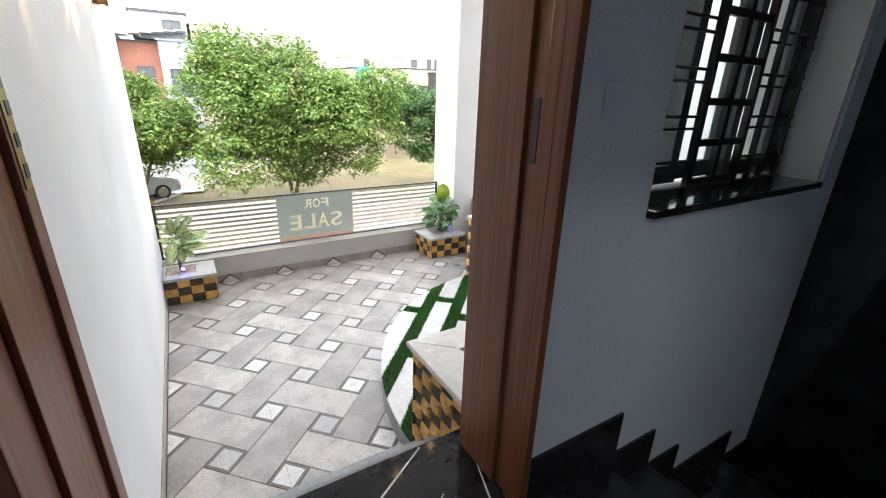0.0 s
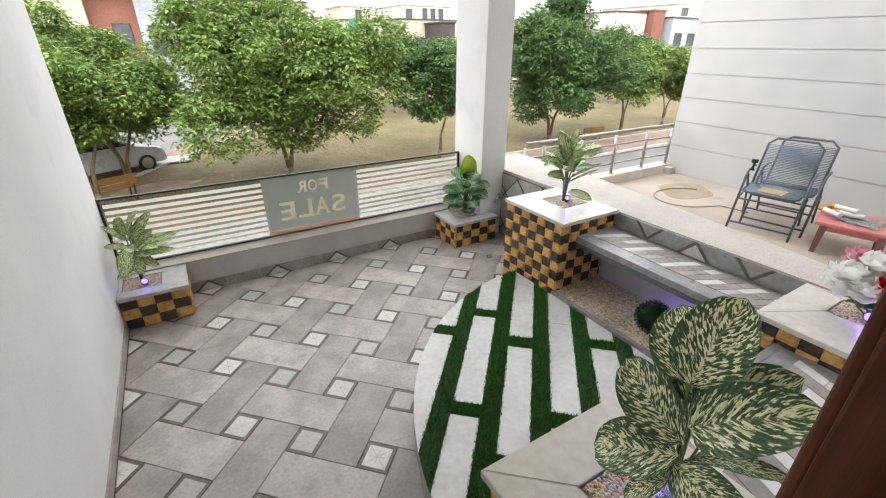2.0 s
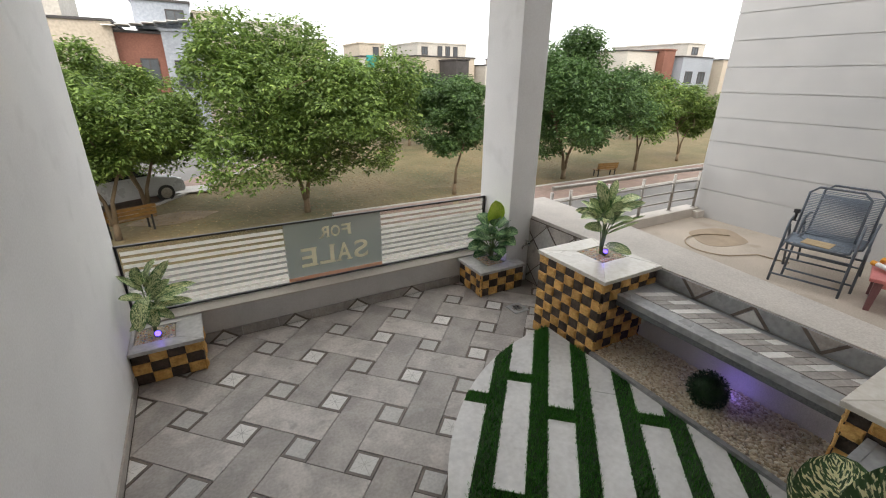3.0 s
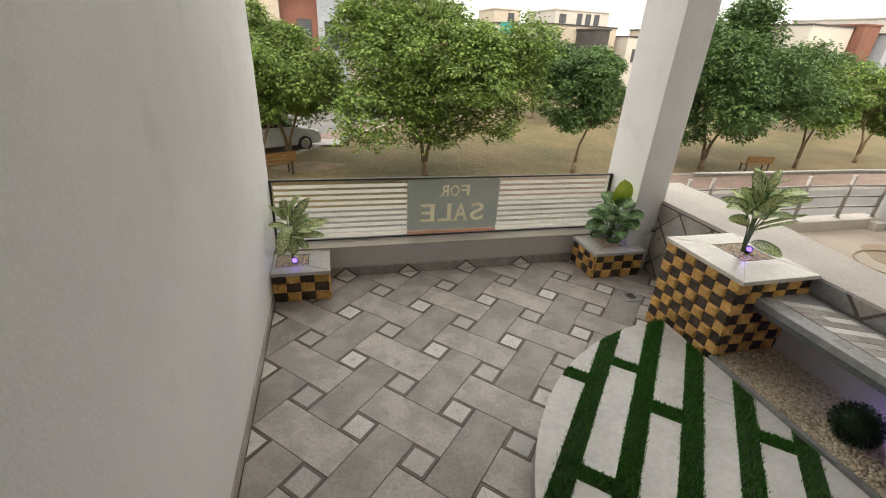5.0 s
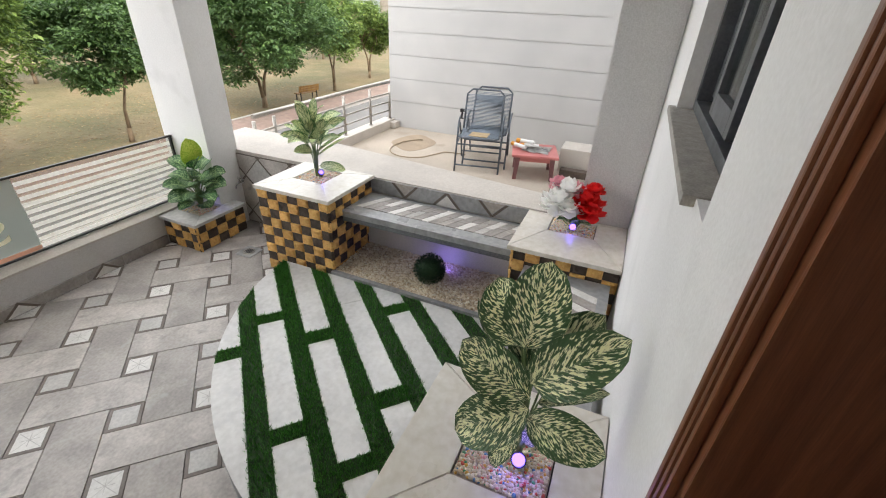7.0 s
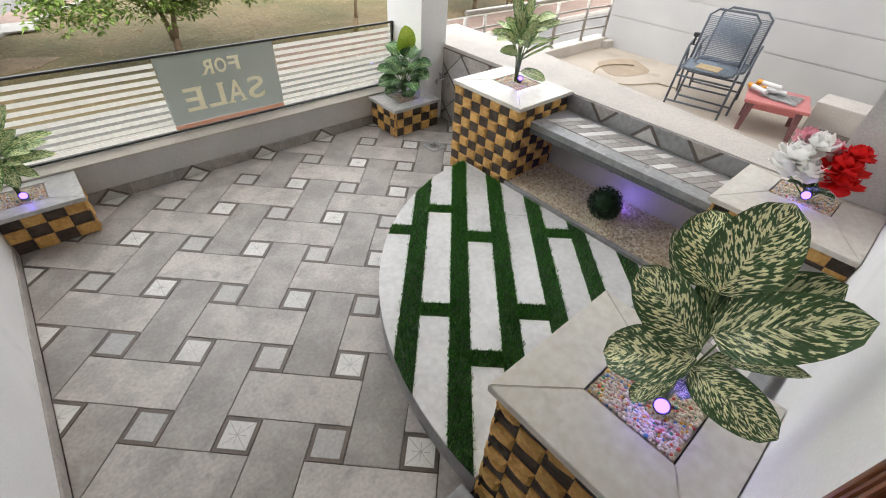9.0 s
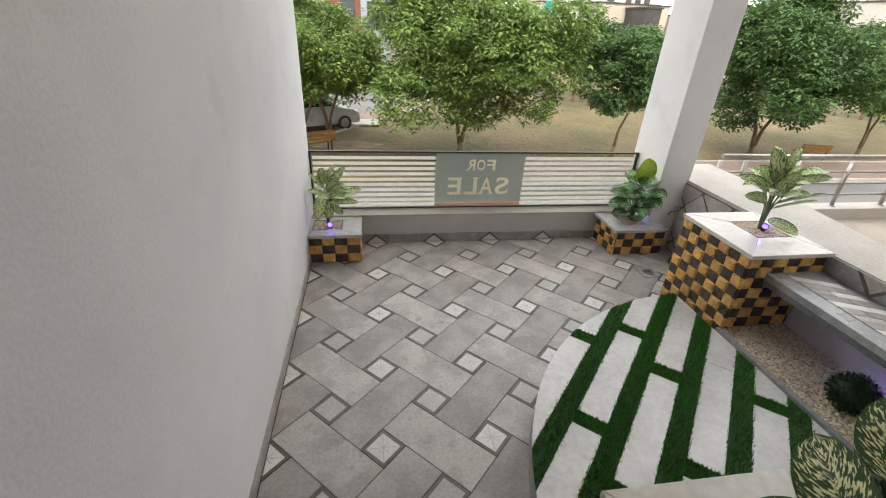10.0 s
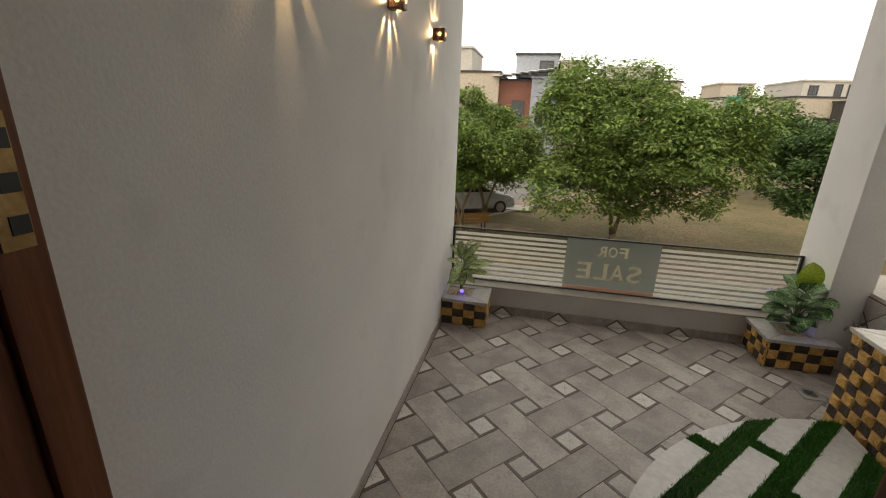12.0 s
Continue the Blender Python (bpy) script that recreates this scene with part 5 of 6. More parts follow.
# wall lamps with round lenses and their beams
def wall_lamp(y, z, sides=True):
    th = holder("wall_lamp", pose(0.0, y, z), "dark bronze cube wall lamp with round glowing lenses", "wall lamp", "wall lamps")
    bm = bmesh.new()
    box(bm, 0.016, 0.088, -0.036, 0.036, -0.042, 0.042, bevel=0.012)
    part("body", bm, M_BROWN_LAMP, th)
    bm = bmesh.new()
    box(bm, 0.0, 0.018, -0.03, 0.03, -0.04, 0.04, bevel=0.002)
    part("back_plate", bm, M_BROWN_LAMP, th)
    for rx, ry, off in ((0, 0, (0.052, 0, 0.0432)), (180, 0, (0.052, 0, -0.0432)), (90, 0, (0.052, -0.0372, 0)), (-90, 0, (0.052, 0.0372, 0)), (0, 90, (0.0892, 0, 0))):
        bm = bmesh.new()
        bmesh.ops.create_cone(bm, cap_ends=True, segments=20, radius1=0.013, radius2=0.012, depth=0.004, matrix=Matrix.Translation(off) @ pose(0, 0, 0, rx, ry, 0))
        part("lens", bm, M_WARM, th, "glowing warm lens")
    for ty, tz, en, width in ((0, 1, 7.0, 34), (0, -1, 7.0, 36), (0.7, 1, 4.0, 24), (-0.7, 1, 4.0, 24), (0.7, -1, 4.5, 24), (-0.7, -1, 4.5, 24), (-1, 0.1, 3.0, 70), (1, 0.1, 3.0, 70)):
        ld = bpy.data.lights.new("wall_lamp_beam", "SPOT")
        ld.energy, ld.color, ld.spot_size, ld.spot_blend, ld.shadow_soft_size = en, (1.0, 0.70, 0.36), radians(width), 0.6, 0.004
        lo = new("wall_lamp_beam", ld)
        d = Vector((-0.22 if tz * tz > 0.5 else -0.35, ty, tz)).normalized()
        s = Vector((0.016, y, z)) + Vector((0, 0.045 * (1 if ty > 0.5 else -1 if ty < -0.5 else 0), 0.05 * (round(tz)))) 
        lo.matrix_world = look(s, s + d)


for y in (2.97, 3.975, 4.965):
    wall_lamp(y, 2.635)

# ---- the neighbouring terrace ----
def steel_rail(label, posts, zb, zt, bars):
    th = holder("steel_railing", pose(0, 0, 0), label, "railing")
    for x, y in posts:
        bm = bmesh.new()
        tube(bm, [(x, y, zb), (x, y, zt - 0.05)], 0.022, 12)
        p = part("post", bm, M_STEEL, th)
        bm = bmesh.new()
        bmesh.ops.create_cone(bm, cap_ends=True, segments=16, radius1=0.045, radius2=0.035, depth=0.02, matrix=pose(x, y, zb + 0.01))
        part("base_ring", bm, M_STEEL, p)
    for k, z in enumerate(bars):
        bm = bmesh.new()
        tube(bm, [(x, y, z) for x, y in posts], 0.013, 10)
        part("bar", bm, M_STEEL, th)
    bm = bmesh.new()
    tube(bm, [(posts[0][0], posts[0][1], zt), (posts[-2][0], posts[-2][1], zt), (posts[-1][0], posts[-1][1], zt)], 0.026, 12)
    part("handrail", bm, M_STEEL, th, "pale steel handrail")
    return th


steel_rail("brushed steel railing with three thin bars on the kerb", [(4.40, 6.10), (4.72, 6.10), (5.42, 6.10), (6.14, 6.10), (6.86, 6.10), (7.40, 6.05)], 0.265, 0.88, (0.42, 0.56, 0.70))


def cord_chair(label, m):
    """Reclining tube chair with a corded back and seat; faces -x."""
    th = holder("folding_chair", m, label, "chair", "stacked chairs")
    W = 0.255
    R = 0.0125
    bt = (0.28, 0.93)      # top of the back: x, z
    bb = (0.02, 0.44)
    bm = bmesh.new()
    tube(bm, [(bb[0], -W, bb[1])] + [(bt[0] - 0.03, -W, bt[1] - 0.06), (bt[0], -W + 0.07, bt[1]), (bt[0], W - 0.07, bt[1]), (bt[0] - 0.03, W, bt[1] - 0.06)] + [(bb[0], W, bb[1])], R, 8)
    part("back_frame", bm, M_CHAIR, th)
    bm = bmesh.new()
    tube(bm, [(bb[0], -W, bb[1]), (-0.40, -W, 0.45), (-0.43, -W + 0.05, 0.44), (-0.43, W - 0.05, 0.44), (-0.40, W, 0.45), (bb[0], W, bb[1])], R, 8)
    part("seat_frame", bm, M_CHAIR, th)
    for k in range(26):
        bm = bmesh.new()
        t = (k + 0.5) / 26
        x, z = bb[0] + (bt[0] - 0.03 - bb[0]) * t, bb[1] + (bt[1] - 0.06 - bb[1]) * t
        tube(bm, [(x - 0.004, -W, z), (x + 0.012, 0, z - 0.004), (x - 0.004, W, z)], 0.0055, 5)
        part("back_cord", bm, M_CORD, th)
    for k in range(20):
        bm = bmesh.new()
        x = bb[0] - 0.02 - 0.38 * k / 19
        tube(bm, [(x, -W, 0.45), (x, 0, 0.438), (x, W, 0.45)], 0.0055, 5)
        part("seat_cord", bm, M_CORD, th)
    for s in (-1, 1):
        y = s * (W + 0.035)
        bm = bmesh.new()
        tube(bm, [(-0.46, y, 0.0), (-0.30, y, 0.40), (-0.24, y, 0.56), (-0.18, y, 0.62), (0.05, y, 0.64), (0.13, y, 0.62)], R, 8)
        part("front_leg", bm, M_CHAIR, th)
        bm = bmesh.new()
        tube(bm, [(0.20, y * 0.97, 0.0), (0.02, y * 0.97, 0.34), (-0.20, y * 0.97, 0.58)], R, 8)
        part("rear_leg", bm, M_CHAIR, th)
        bm = bmesh.new()
        tube(bm, [(-0.33, y, 0.33), (0.04, y, 0.36)], R * 0.8, 8)
        part("side_brace", bm, M_CHAIR, th)
    for x, z in ((-0.43, 0.08), (0.15, 0.10), (-0.33, 0.33)):
        bm = bmesh.new()
        tube(bm, [(x, -W - 0.035, z), (x, W + 0.035, z)], R * 0.9, 8)
        part("cross_bar", bm, M_CHAIR, th)
    return th


c1 = cord_chair("slate blue tube chair with corded seat on the sandy floor", pose(6.36, 4.02, 0.13, 0, 0, 13))
c2 = copy_thing(c1, pose(6.62, 3.99, 0.13, 0, 0, 11))
tagged(c2, "slate blue tube chair with corded seat pushed against another")
bm = bmesh.new()
tube(bm, [(6.13, 4.235, 0.765), (6.13, 4.235, 0.84)], 0.012, 8)
box(bm, 6.105, 6.155, 4.21, 4.26, 0.84, 0.88, bevel=0.008)
box(bm, 6.115, 6.145, 4.215, 4.255, 0.755, 0.766)
tagged(part("chair_knob", bm, M_BLACK_PL), "black clamp knob on the chair's armrest", "knob")
bm = bmesh.new()
prism(bm, [(6.02, 3.84), (6.24, 3.86), (6.20, 4.10), (6.00, 4.08)], 0.578, 0.584)
tagged(part("rag", bm, surface("tan_cloth", (0.45, 0.34, 0.2), (0.38, 0.28, 0.16), 20, 0.9, 120, 0.4)), "tan cloth lying on the chair seat", "cloth")

table = holder("side_table", pose(6.24, 3.24, 0.13, 0, 0, 15), "small pink plastic side table holding sealant tubes", "table")
bm = bmesh.new()
box(bm, -0.29, 0.29, -0.29, 0.29, 0.295, 0.33, bevel=0.016)
part("tabletop", bm, M_PINK, table)
bm = bmesh.new()
for b in ((-0.23, 0.23, -0.234, -0.1958, 0.235, 0.297), (-0.23, 0.23, 0.1958, 0.234, 0.235, 0.297), (-0.234, -0.1958, -0.1956, 0.1956, 0.235, 0.297), (0.1958, 0.234, -0.1956, 0.1956, 0.235, 0.297)):
    box(bm, *b, bevel=0.006)
part("apron", bm, M_PINK, table)
for sx in (-1, 1):
    for sy in (-1, 1):
        bm = bmesh.new()
        pts = [(sx * 0.195, sy * 0.195), (sx * 0.235, sy * 0.195), (sx * 0.235, sy * 0.235), (sx * 0.195, sy * 0.235)]
        lo = [bm.verts.new((p[0] * 1.08, p[1] * 1.08, 0.0)) for p in pts]
        hi = [bm.verts.new((0.215 * sx + (p[0] - 0.215 * sx) * 1.6, 0.215 * sy + (p[1] - 0.215 * sy) * 1.6, 0.297)) for p in pts]
        bm.faces.new(hi)
        bm.faces.new(lo[::-1])
        for i in range(4):
            bm.faces.new((lo[i], lo[(i + 1) % 4], hi[(i + 1) % 4], hi[i]))
        bmesh.ops.recalc_face_normals(bm, faces=bm.faces)
        part("leg", bm, M_PINK_LEG, table)
bm = bmesh.new()
rng = random.Random(4)
g = [[bm.verts.new((6.08 + 0.34 * i / 8 + rng.uniform(-0.012, 0.012), 3.05 + 0.34 * j / 8 + rng.uniform(-0.012, 0.012), 0.464 + rng.uniform(0, 0.018))) for i in range(9)] for j in range(9)]
for j in range(8):
    for i in range(8):
        bm.faces.new((g[j][i], g[j][i + 1], g[j + 1][i + 1], g[j + 1][i]))
bmesh.ops.solidify(bm, geom=list(bm.faces), thickness=0.002)
tagged(part("newspaper", bm, M_PAPER), "crumpled grey newspaper on the pink table", "newspaper")
for k, (x, y, z, a) in enumerate([(6.15, 3.42, 0.51, 60), (6.23, 3.29, 0.51, 100), (6.33, 3.38, 0.51, 80), (6.24, 3.35, 0.552, 85)]):
    th = holder("sealant_tube", pose(x, y, z, 0, 90, a), "white sealant cartridge with an orange cap on the pink table", "tube", "sealant tubes")
    bm = bmesh.new()
    bmesh.ops.create_cone(bm, cap_ends=True, segments=16, radius1=0.024, radius2=0.024, depth=0.19)
    part("cartridge", bm, M_WHITE_PL, th)
    bm = bmesh.new()
    bmesh.ops.create_cone(bm, cap_ends=True, segments=16, radius1=0.0255, radius2=0.0255, depth=0.05, matrix=pose(0, 0, 0.118))
    part("cap", bm, M_ORANGE_PL, th, "orange cap")
for k, (x0, x1, y0, y1, z0, z1) in enumerate([(6.5, 6.9, 2.45, 2.95, 0.13, 0.46), (6.7, 7.1, 2.12, 2.48, 0.13, 0.62)]):
    bm = bmesh.new()
    box(bm, x0, x1, y0, y1, z0, z1, bevel=0.012)
    tagged(part("packing_box", bm, M_COPING), "pale square box standing on the sandy floor", "box", "pale boxes")
bm = bmesh.new()
box(bm, 6.35, 6.48, 2.5, 2.9, 0.13, 0.22, bevel=0.006)
tagged(part("stone_offcut", bm, M_TILE_B), "dark stone offcut lying by the boxes", "stone")
bm = bmesh.new()
hose = [(6.45 + 0.5 * math.cos(a) * (1 - 0.03 * a), 5.05 + 0.38 * math.sin(a), 0.145) for a in [radians(20 + 9 * i) for i in range(24)]] + [(6.5, 4.62, 0.145), (6.55, 4.3, 0.145)]
tube(bm, hose, 0.008, 8)
tagged(part("hose", bm, surface("tan_rubber", (0.42, 0.33, 0.22), (0.36, 0.28, 0.19), 20, 0.6, 60, 0.1)), "tan rubber hose coiled on the sandy floor", "hose")

# ---- street and park ----
bm = bmesh.new()
box(bm, -700, 700, -300, 1200, GZ - 0.3, GZ)
tagged(part("ground", bm, M_LAWN), "dry brown and green park lawn", "ground", kind="structure")
plain("road", [(-200, 200, 7.5, 14.6, GZ, GZ + 0.015)], M_ASPHALT, "grey asphalt street before the house", "road")
plain("pavement", [(4.5, 200, 14.75, 16.85, GZ, GZ + 0.10)], M_PAVER, "reddish paved footpath along the park", "pavement")
plain("kerb", [(4.5, 200, 14.6, 14.75, GZ, GZ + 0.13), (4.5, 200, 16.85, 16.97, GZ, GZ + 0.13)], M_KERB, "pale concrete kerb of the footpath", "kerb")
RD = Vector((0.57, 0.82)).normalized()
RN = Vector((-RD.y, RD.x))
R0 = Vector((-0.22, 22.3))


def strip(name, n0, n1, z, mat, label, cat, s0=-30, s1=160):
    q = [R0 + RD * s0 + RN * n0, R0 + RD * s1 + RN * n0, R0 + RD * s1 + RN * n1, R0 + RD * s0 + RN * n1]
    bm = bmesh.new()
    prism(bm, [(p.x, p.y) for p in q], GZ, GZ + z)
    bmesh.ops.recalc_face_normals(bm, faces=bm.faces)
    tagged(part(name, bm, mat), label, cat, kind="structure")


strip("pavement_2", 0.12, 1.5, 0.06, M_PAVER, "reddish paved footpath on the far side of the lawn", "pavement")
strip("kerb_2", 0.0, 0.12, 0.09, M_KERB, "pale kerb between lawn and footpath", "kerb")
strip("road_2", 1.5, 8.6, 0.02, M_ASPHALT, "grey asphalt road behind the park", "road")
strip("verge", 8.6, 11.0, 0.08, M_PAVER, "brown paved verge before the far houses", "pavement")
plain("crossing_slab", [(-1.6, 0.9, 22.6, 23.8, GZ + 0.05, GZ + 0.10)], M_KERB, "pale concrete slab beside the parked car", "pavement")


# trees
def tree(x, y, h, r, seed, mat, label, low=0.9, leaves=5200, size=0.15, forks=3, flat=1.0):
    rng = random.Random(seed)
    th = holder("tree", pose(x, y, GZ), label, "tree", "park trees")
    cz = (h + low) / 2
    hz = (h - low) / 2
    bm = bmesh.new()
    tips = []
    base = Vector((0, 0, 0))
    fz = low * 0.35
    tube(bm, [(0, 0, -0.05), (0.02, 0, fz + 0.05)], 0.12 * h / 6, 9, 0.10 * h / 6)
    for k in range(forks):
        a = k * 2 * math.pi / forks + rng.uniform(-0.4, 0.4)
        top = Vector((math.cos(a) * r * 0.35, math.sin(a) * r * 0.35, low + hz * 0.9))
        mid = Vector((math.cos(a) * r * 0.04, math.sin(a) * r * 0.04, low * 0.75))
        tube(bm, [base + Vector((math.cos(a) * 0.03, math.sin(a) * 0.03, fz)), mid + Vector((0, 0, 0.2)), top], 0.085 * h / 6, 8, 0.03)
        tips.append(top)
    for top in list(tips):
        for _ in range(6):
            d = Vector((rng.gauss(0, 1), rng.gauss(0, 1), rng.gauss(0.25, 0.6))).normalized()
            e = Vector((d.x * r * 0.8, d.y * r * 0.8, cz + d.z * hz * 0.8))
            tube(bm, [top * rng.uniform(0.6, 1.0), top.lerp(e, 0.5) + Vector((0, 0, 0.1)), e], 0.03, 6, 0.008)
    part("trunk", bm, M_BARK, th)
    V, F = [], []
    # boughs of leaves: clumps spread through an uneven crown
    lobes = []
    for _ in range(34):
        d = Vector((rng.gauss(0, 1), rng.gauss(0, 1), rng.gauss(0.0, 0.95))).normalized()
        k = rng.uniform(0.3, 0.88)
        lobes.append((Vector((d.x * r * k, d.y * r * k, cz + d.z * hz * k)), rng.uniform(0.2, 0.35) * r))
    lobes.append((Vector((0, 0, cz)), r * 0.5))
    clumps = int(leaves * 2.6 / 11)
    for _ in range(clumps):
        c, lr = lobes[rng.randrange(len(lobes))]
        d = Vector((rng.gauss(0, 1), rng.gauss(0, 1), rng.gauss(0, 1))).normalized()
        p = c + Vector((d.x, d.y, d.z * 0.75 * flat)) * lr * rng.uniform(0.55, 1.08)
        if p.z < low * 0.8:
            p.z = low * 0.8 + rng.uniform(0, 0.3)
        for _ in range(11):
            az = rng.uniform(0, 6.283)
            out = Vector((math.cos(az), math.sin(az), rng.uniform(-0.9, 0.35))).normalized()
            q = p + out * size * rng.uniform(0.2, 1.5)
            s = out.cross(Vector((rng.uniform(-0.5, 0.5), rng.uniform(-0.5, 0.5), 1))).normalized() * size * rng.uniform(0.24, 0.38)
            L = out * size * rng.uniform(0.85, 1.3)
            nn = Vector((0, 0, 1)) * size * 0.10
            k = len(V)
            V += [q, q + L * 0.45 + s + nn, q + L - nn, q + L * 0.45 - s + nn]
            F += [(k, k + 1, k + 2), (k, k + 2, k + 3)]
    me = bpy.data.meshes.new("crown")
    me.from_pydata(V, [], F)
    me.materials.append(mat)
    cr = new("crown", me)
    cr.parent = th
    tagged(cr, "leafy green crown", kind="stuff")
    return th


TL = "leafy green park tree with a forked trunk on dry lawn"
tree(3.85, 17.9, 6.4, 4.2, 24, M_CROWN, "wide bright green park tree with a low forked trunk", 1.35, 30000, 0.135, 2)
tree(-1.15, 19.9, 5.7, 2.7, 2, M_CROWN, TL, 1.0, 15000, 0.13)
tree(-1.8, 17.5, 5.2, 2.4, 3, M_CROWN, TL, 1.3, 12000, 0.13, 2)
tree(10.0, 17.7, 4.8, 1.75, 4, M_CROWN_D, "dark green park tree with a thin straight trunk", 1.2, 9500, 0.13, 1)
tree(16.5, 17.9, 6.8, 3.9, 16, M_CROWN_D, "tall dark green park tree with a single trunk", 1.3, 24000, 0.15, 2)
tree(21.8, 17.8, 4.9, 2.3, 6, M_CROWN, TL, 1.3, 9000, 0.15, 2)
tree(26.8, 18.6, 4.9, 2.2, 7, M_CROWN, TL, 1.2, 7000, 0.16, 2)
tree(14.4, 31.5, 5.6, 2.8, 8, M_CROWN_D, "dark green park tree by the far road", 1.2, 6000, 0.24, 2)
tree(19.8, 33.0, 5.2, 2.6, 9, M_CROWN_D, "dark green park tree by the far road", 1.2, 5000, 0.24, 2)
tree(6.5, 38.0, 5.0, 2.3, 10, M_CROWN_D, "dark green park tree by the far road", 1.2, 4000, 0.26, 1)
tree(33, 27.0, 5.6, 2.7, 11, M_CROWN_D, "dark green park tree by the far road", 1.2, 5000, 0.24, 2)
tree(-6.5, 33.0, 5.6, 2.7, 12, M_CROWN_D, "dark green park tree by the far road", 1.2, 4000, 0.24, 2)


# fallen leaves and bare earth under the trees
V, F = [], []
rng = random.Random(77)
for _ in range(4500):
    x, y = rng.uniform(-3, 22), rng.uniform(17.1, 25)
    a, s = rng.uniform(0, 6.28), rng.uniform(0.03, 0.07)
    k = len(V)
    V += [(x + math.cos(a) * s, y + math.sin(a) * s, GZ + 0.02), (x - math.sin(a) * s * 0.5, y + math.cos(a) * s * 0.5, GZ + 0.012), (x - math.cos(a) * s, y - math.sin(a) * s, GZ + 0.03), (x + math.sin(a) * s * 0.5, y - math.cos(a) * s * 0.5, GZ + 0.012)]
    F += [(k, k + 1, k + 2, k + 3)]
me = bpy.data.meshes.new("fallen_leaves")
me.from_pydata(V, [], F)
me.materials.append(island_material("dry_leaf", [(0, (0.22, 0.15, 0.06)), (0.4, (0.15, 0.09, 0.04)), (0.75, (0.28, 0.2, 0.1))], 0.8, 5, 0))
tagged(new("fallen_leaves", me), "dry fallen leaves on the lawn", "leaves", kind="stuff")
bm = bmesh.new()
prism(bm, [(-0.4 + 1.3 * math.cos(a) + 0.25 * math.sin(3 * a), 19.2 + 0.7 * math.sin(a) + 0.1 * math.cos(5 * a)) for a in [i * 2 * math.pi / 40 for i in range(40)]], GZ, GZ + 0.012)
tagged(part("bare_earth", bm, surface("dry_earth", (0.26, 0.2, 0.13), (0.19, 0.14, 0.09), 3, 0.95, 20, 0.5, bump_dist=0.03)), "patch of bare dry earth on the lawn", "earth", kind="structure")


def park_bench(m, label):
    th = holder("park_bench", m, label, "bench", "park benches")
    for k in range(4):
        bm = bmesh.new()
        box(bm, -0.75, 0.75, -0.22 + 0.115 * k, -0.12 + 0.115 * k, 0.42, 0.455, bevel=0.006)
        part("seat_slat", bm, M_YELLOW_WOOD, th)
    for k in range(3):
        bm = bmesh.new()
        box(bm, -0.75, 0.75, 0.24 + 0.02 * k, 0.265 + 0.02 * k, 0.52 + 0.12 * k, 0.62 + 0.12 * k, bevel=0.006)
        part("back_slat", bm, M_YELLOW_WOOD, th)
    for x in (-0.6, 0.6):
        bm = bmesh.new()
        for b in ((x - 0.025, x + 0.025, -0.2, -0.15, 0, 0.42), (x - 0.025, x + 0.025, 0.2, 0.24, 0, 0.86), (x - 0.02, x + 0.02, -0.2, 0.2, 0.38, 0.42)):
            box(bm, *b, bevel=0.004)
        part("leg_frame", bm, M_BLACK_METAL, th)
    return th


b1 = park_bench(pose(-1.55, 18.1, GZ, 0, 0, 205), "yellow slatted park bench under a tree")
copy_thing(b1, pose(19.0, 17.5, GZ - 0.02, 0, 0, 170) @ Matrix.Scale(0.85, 4))


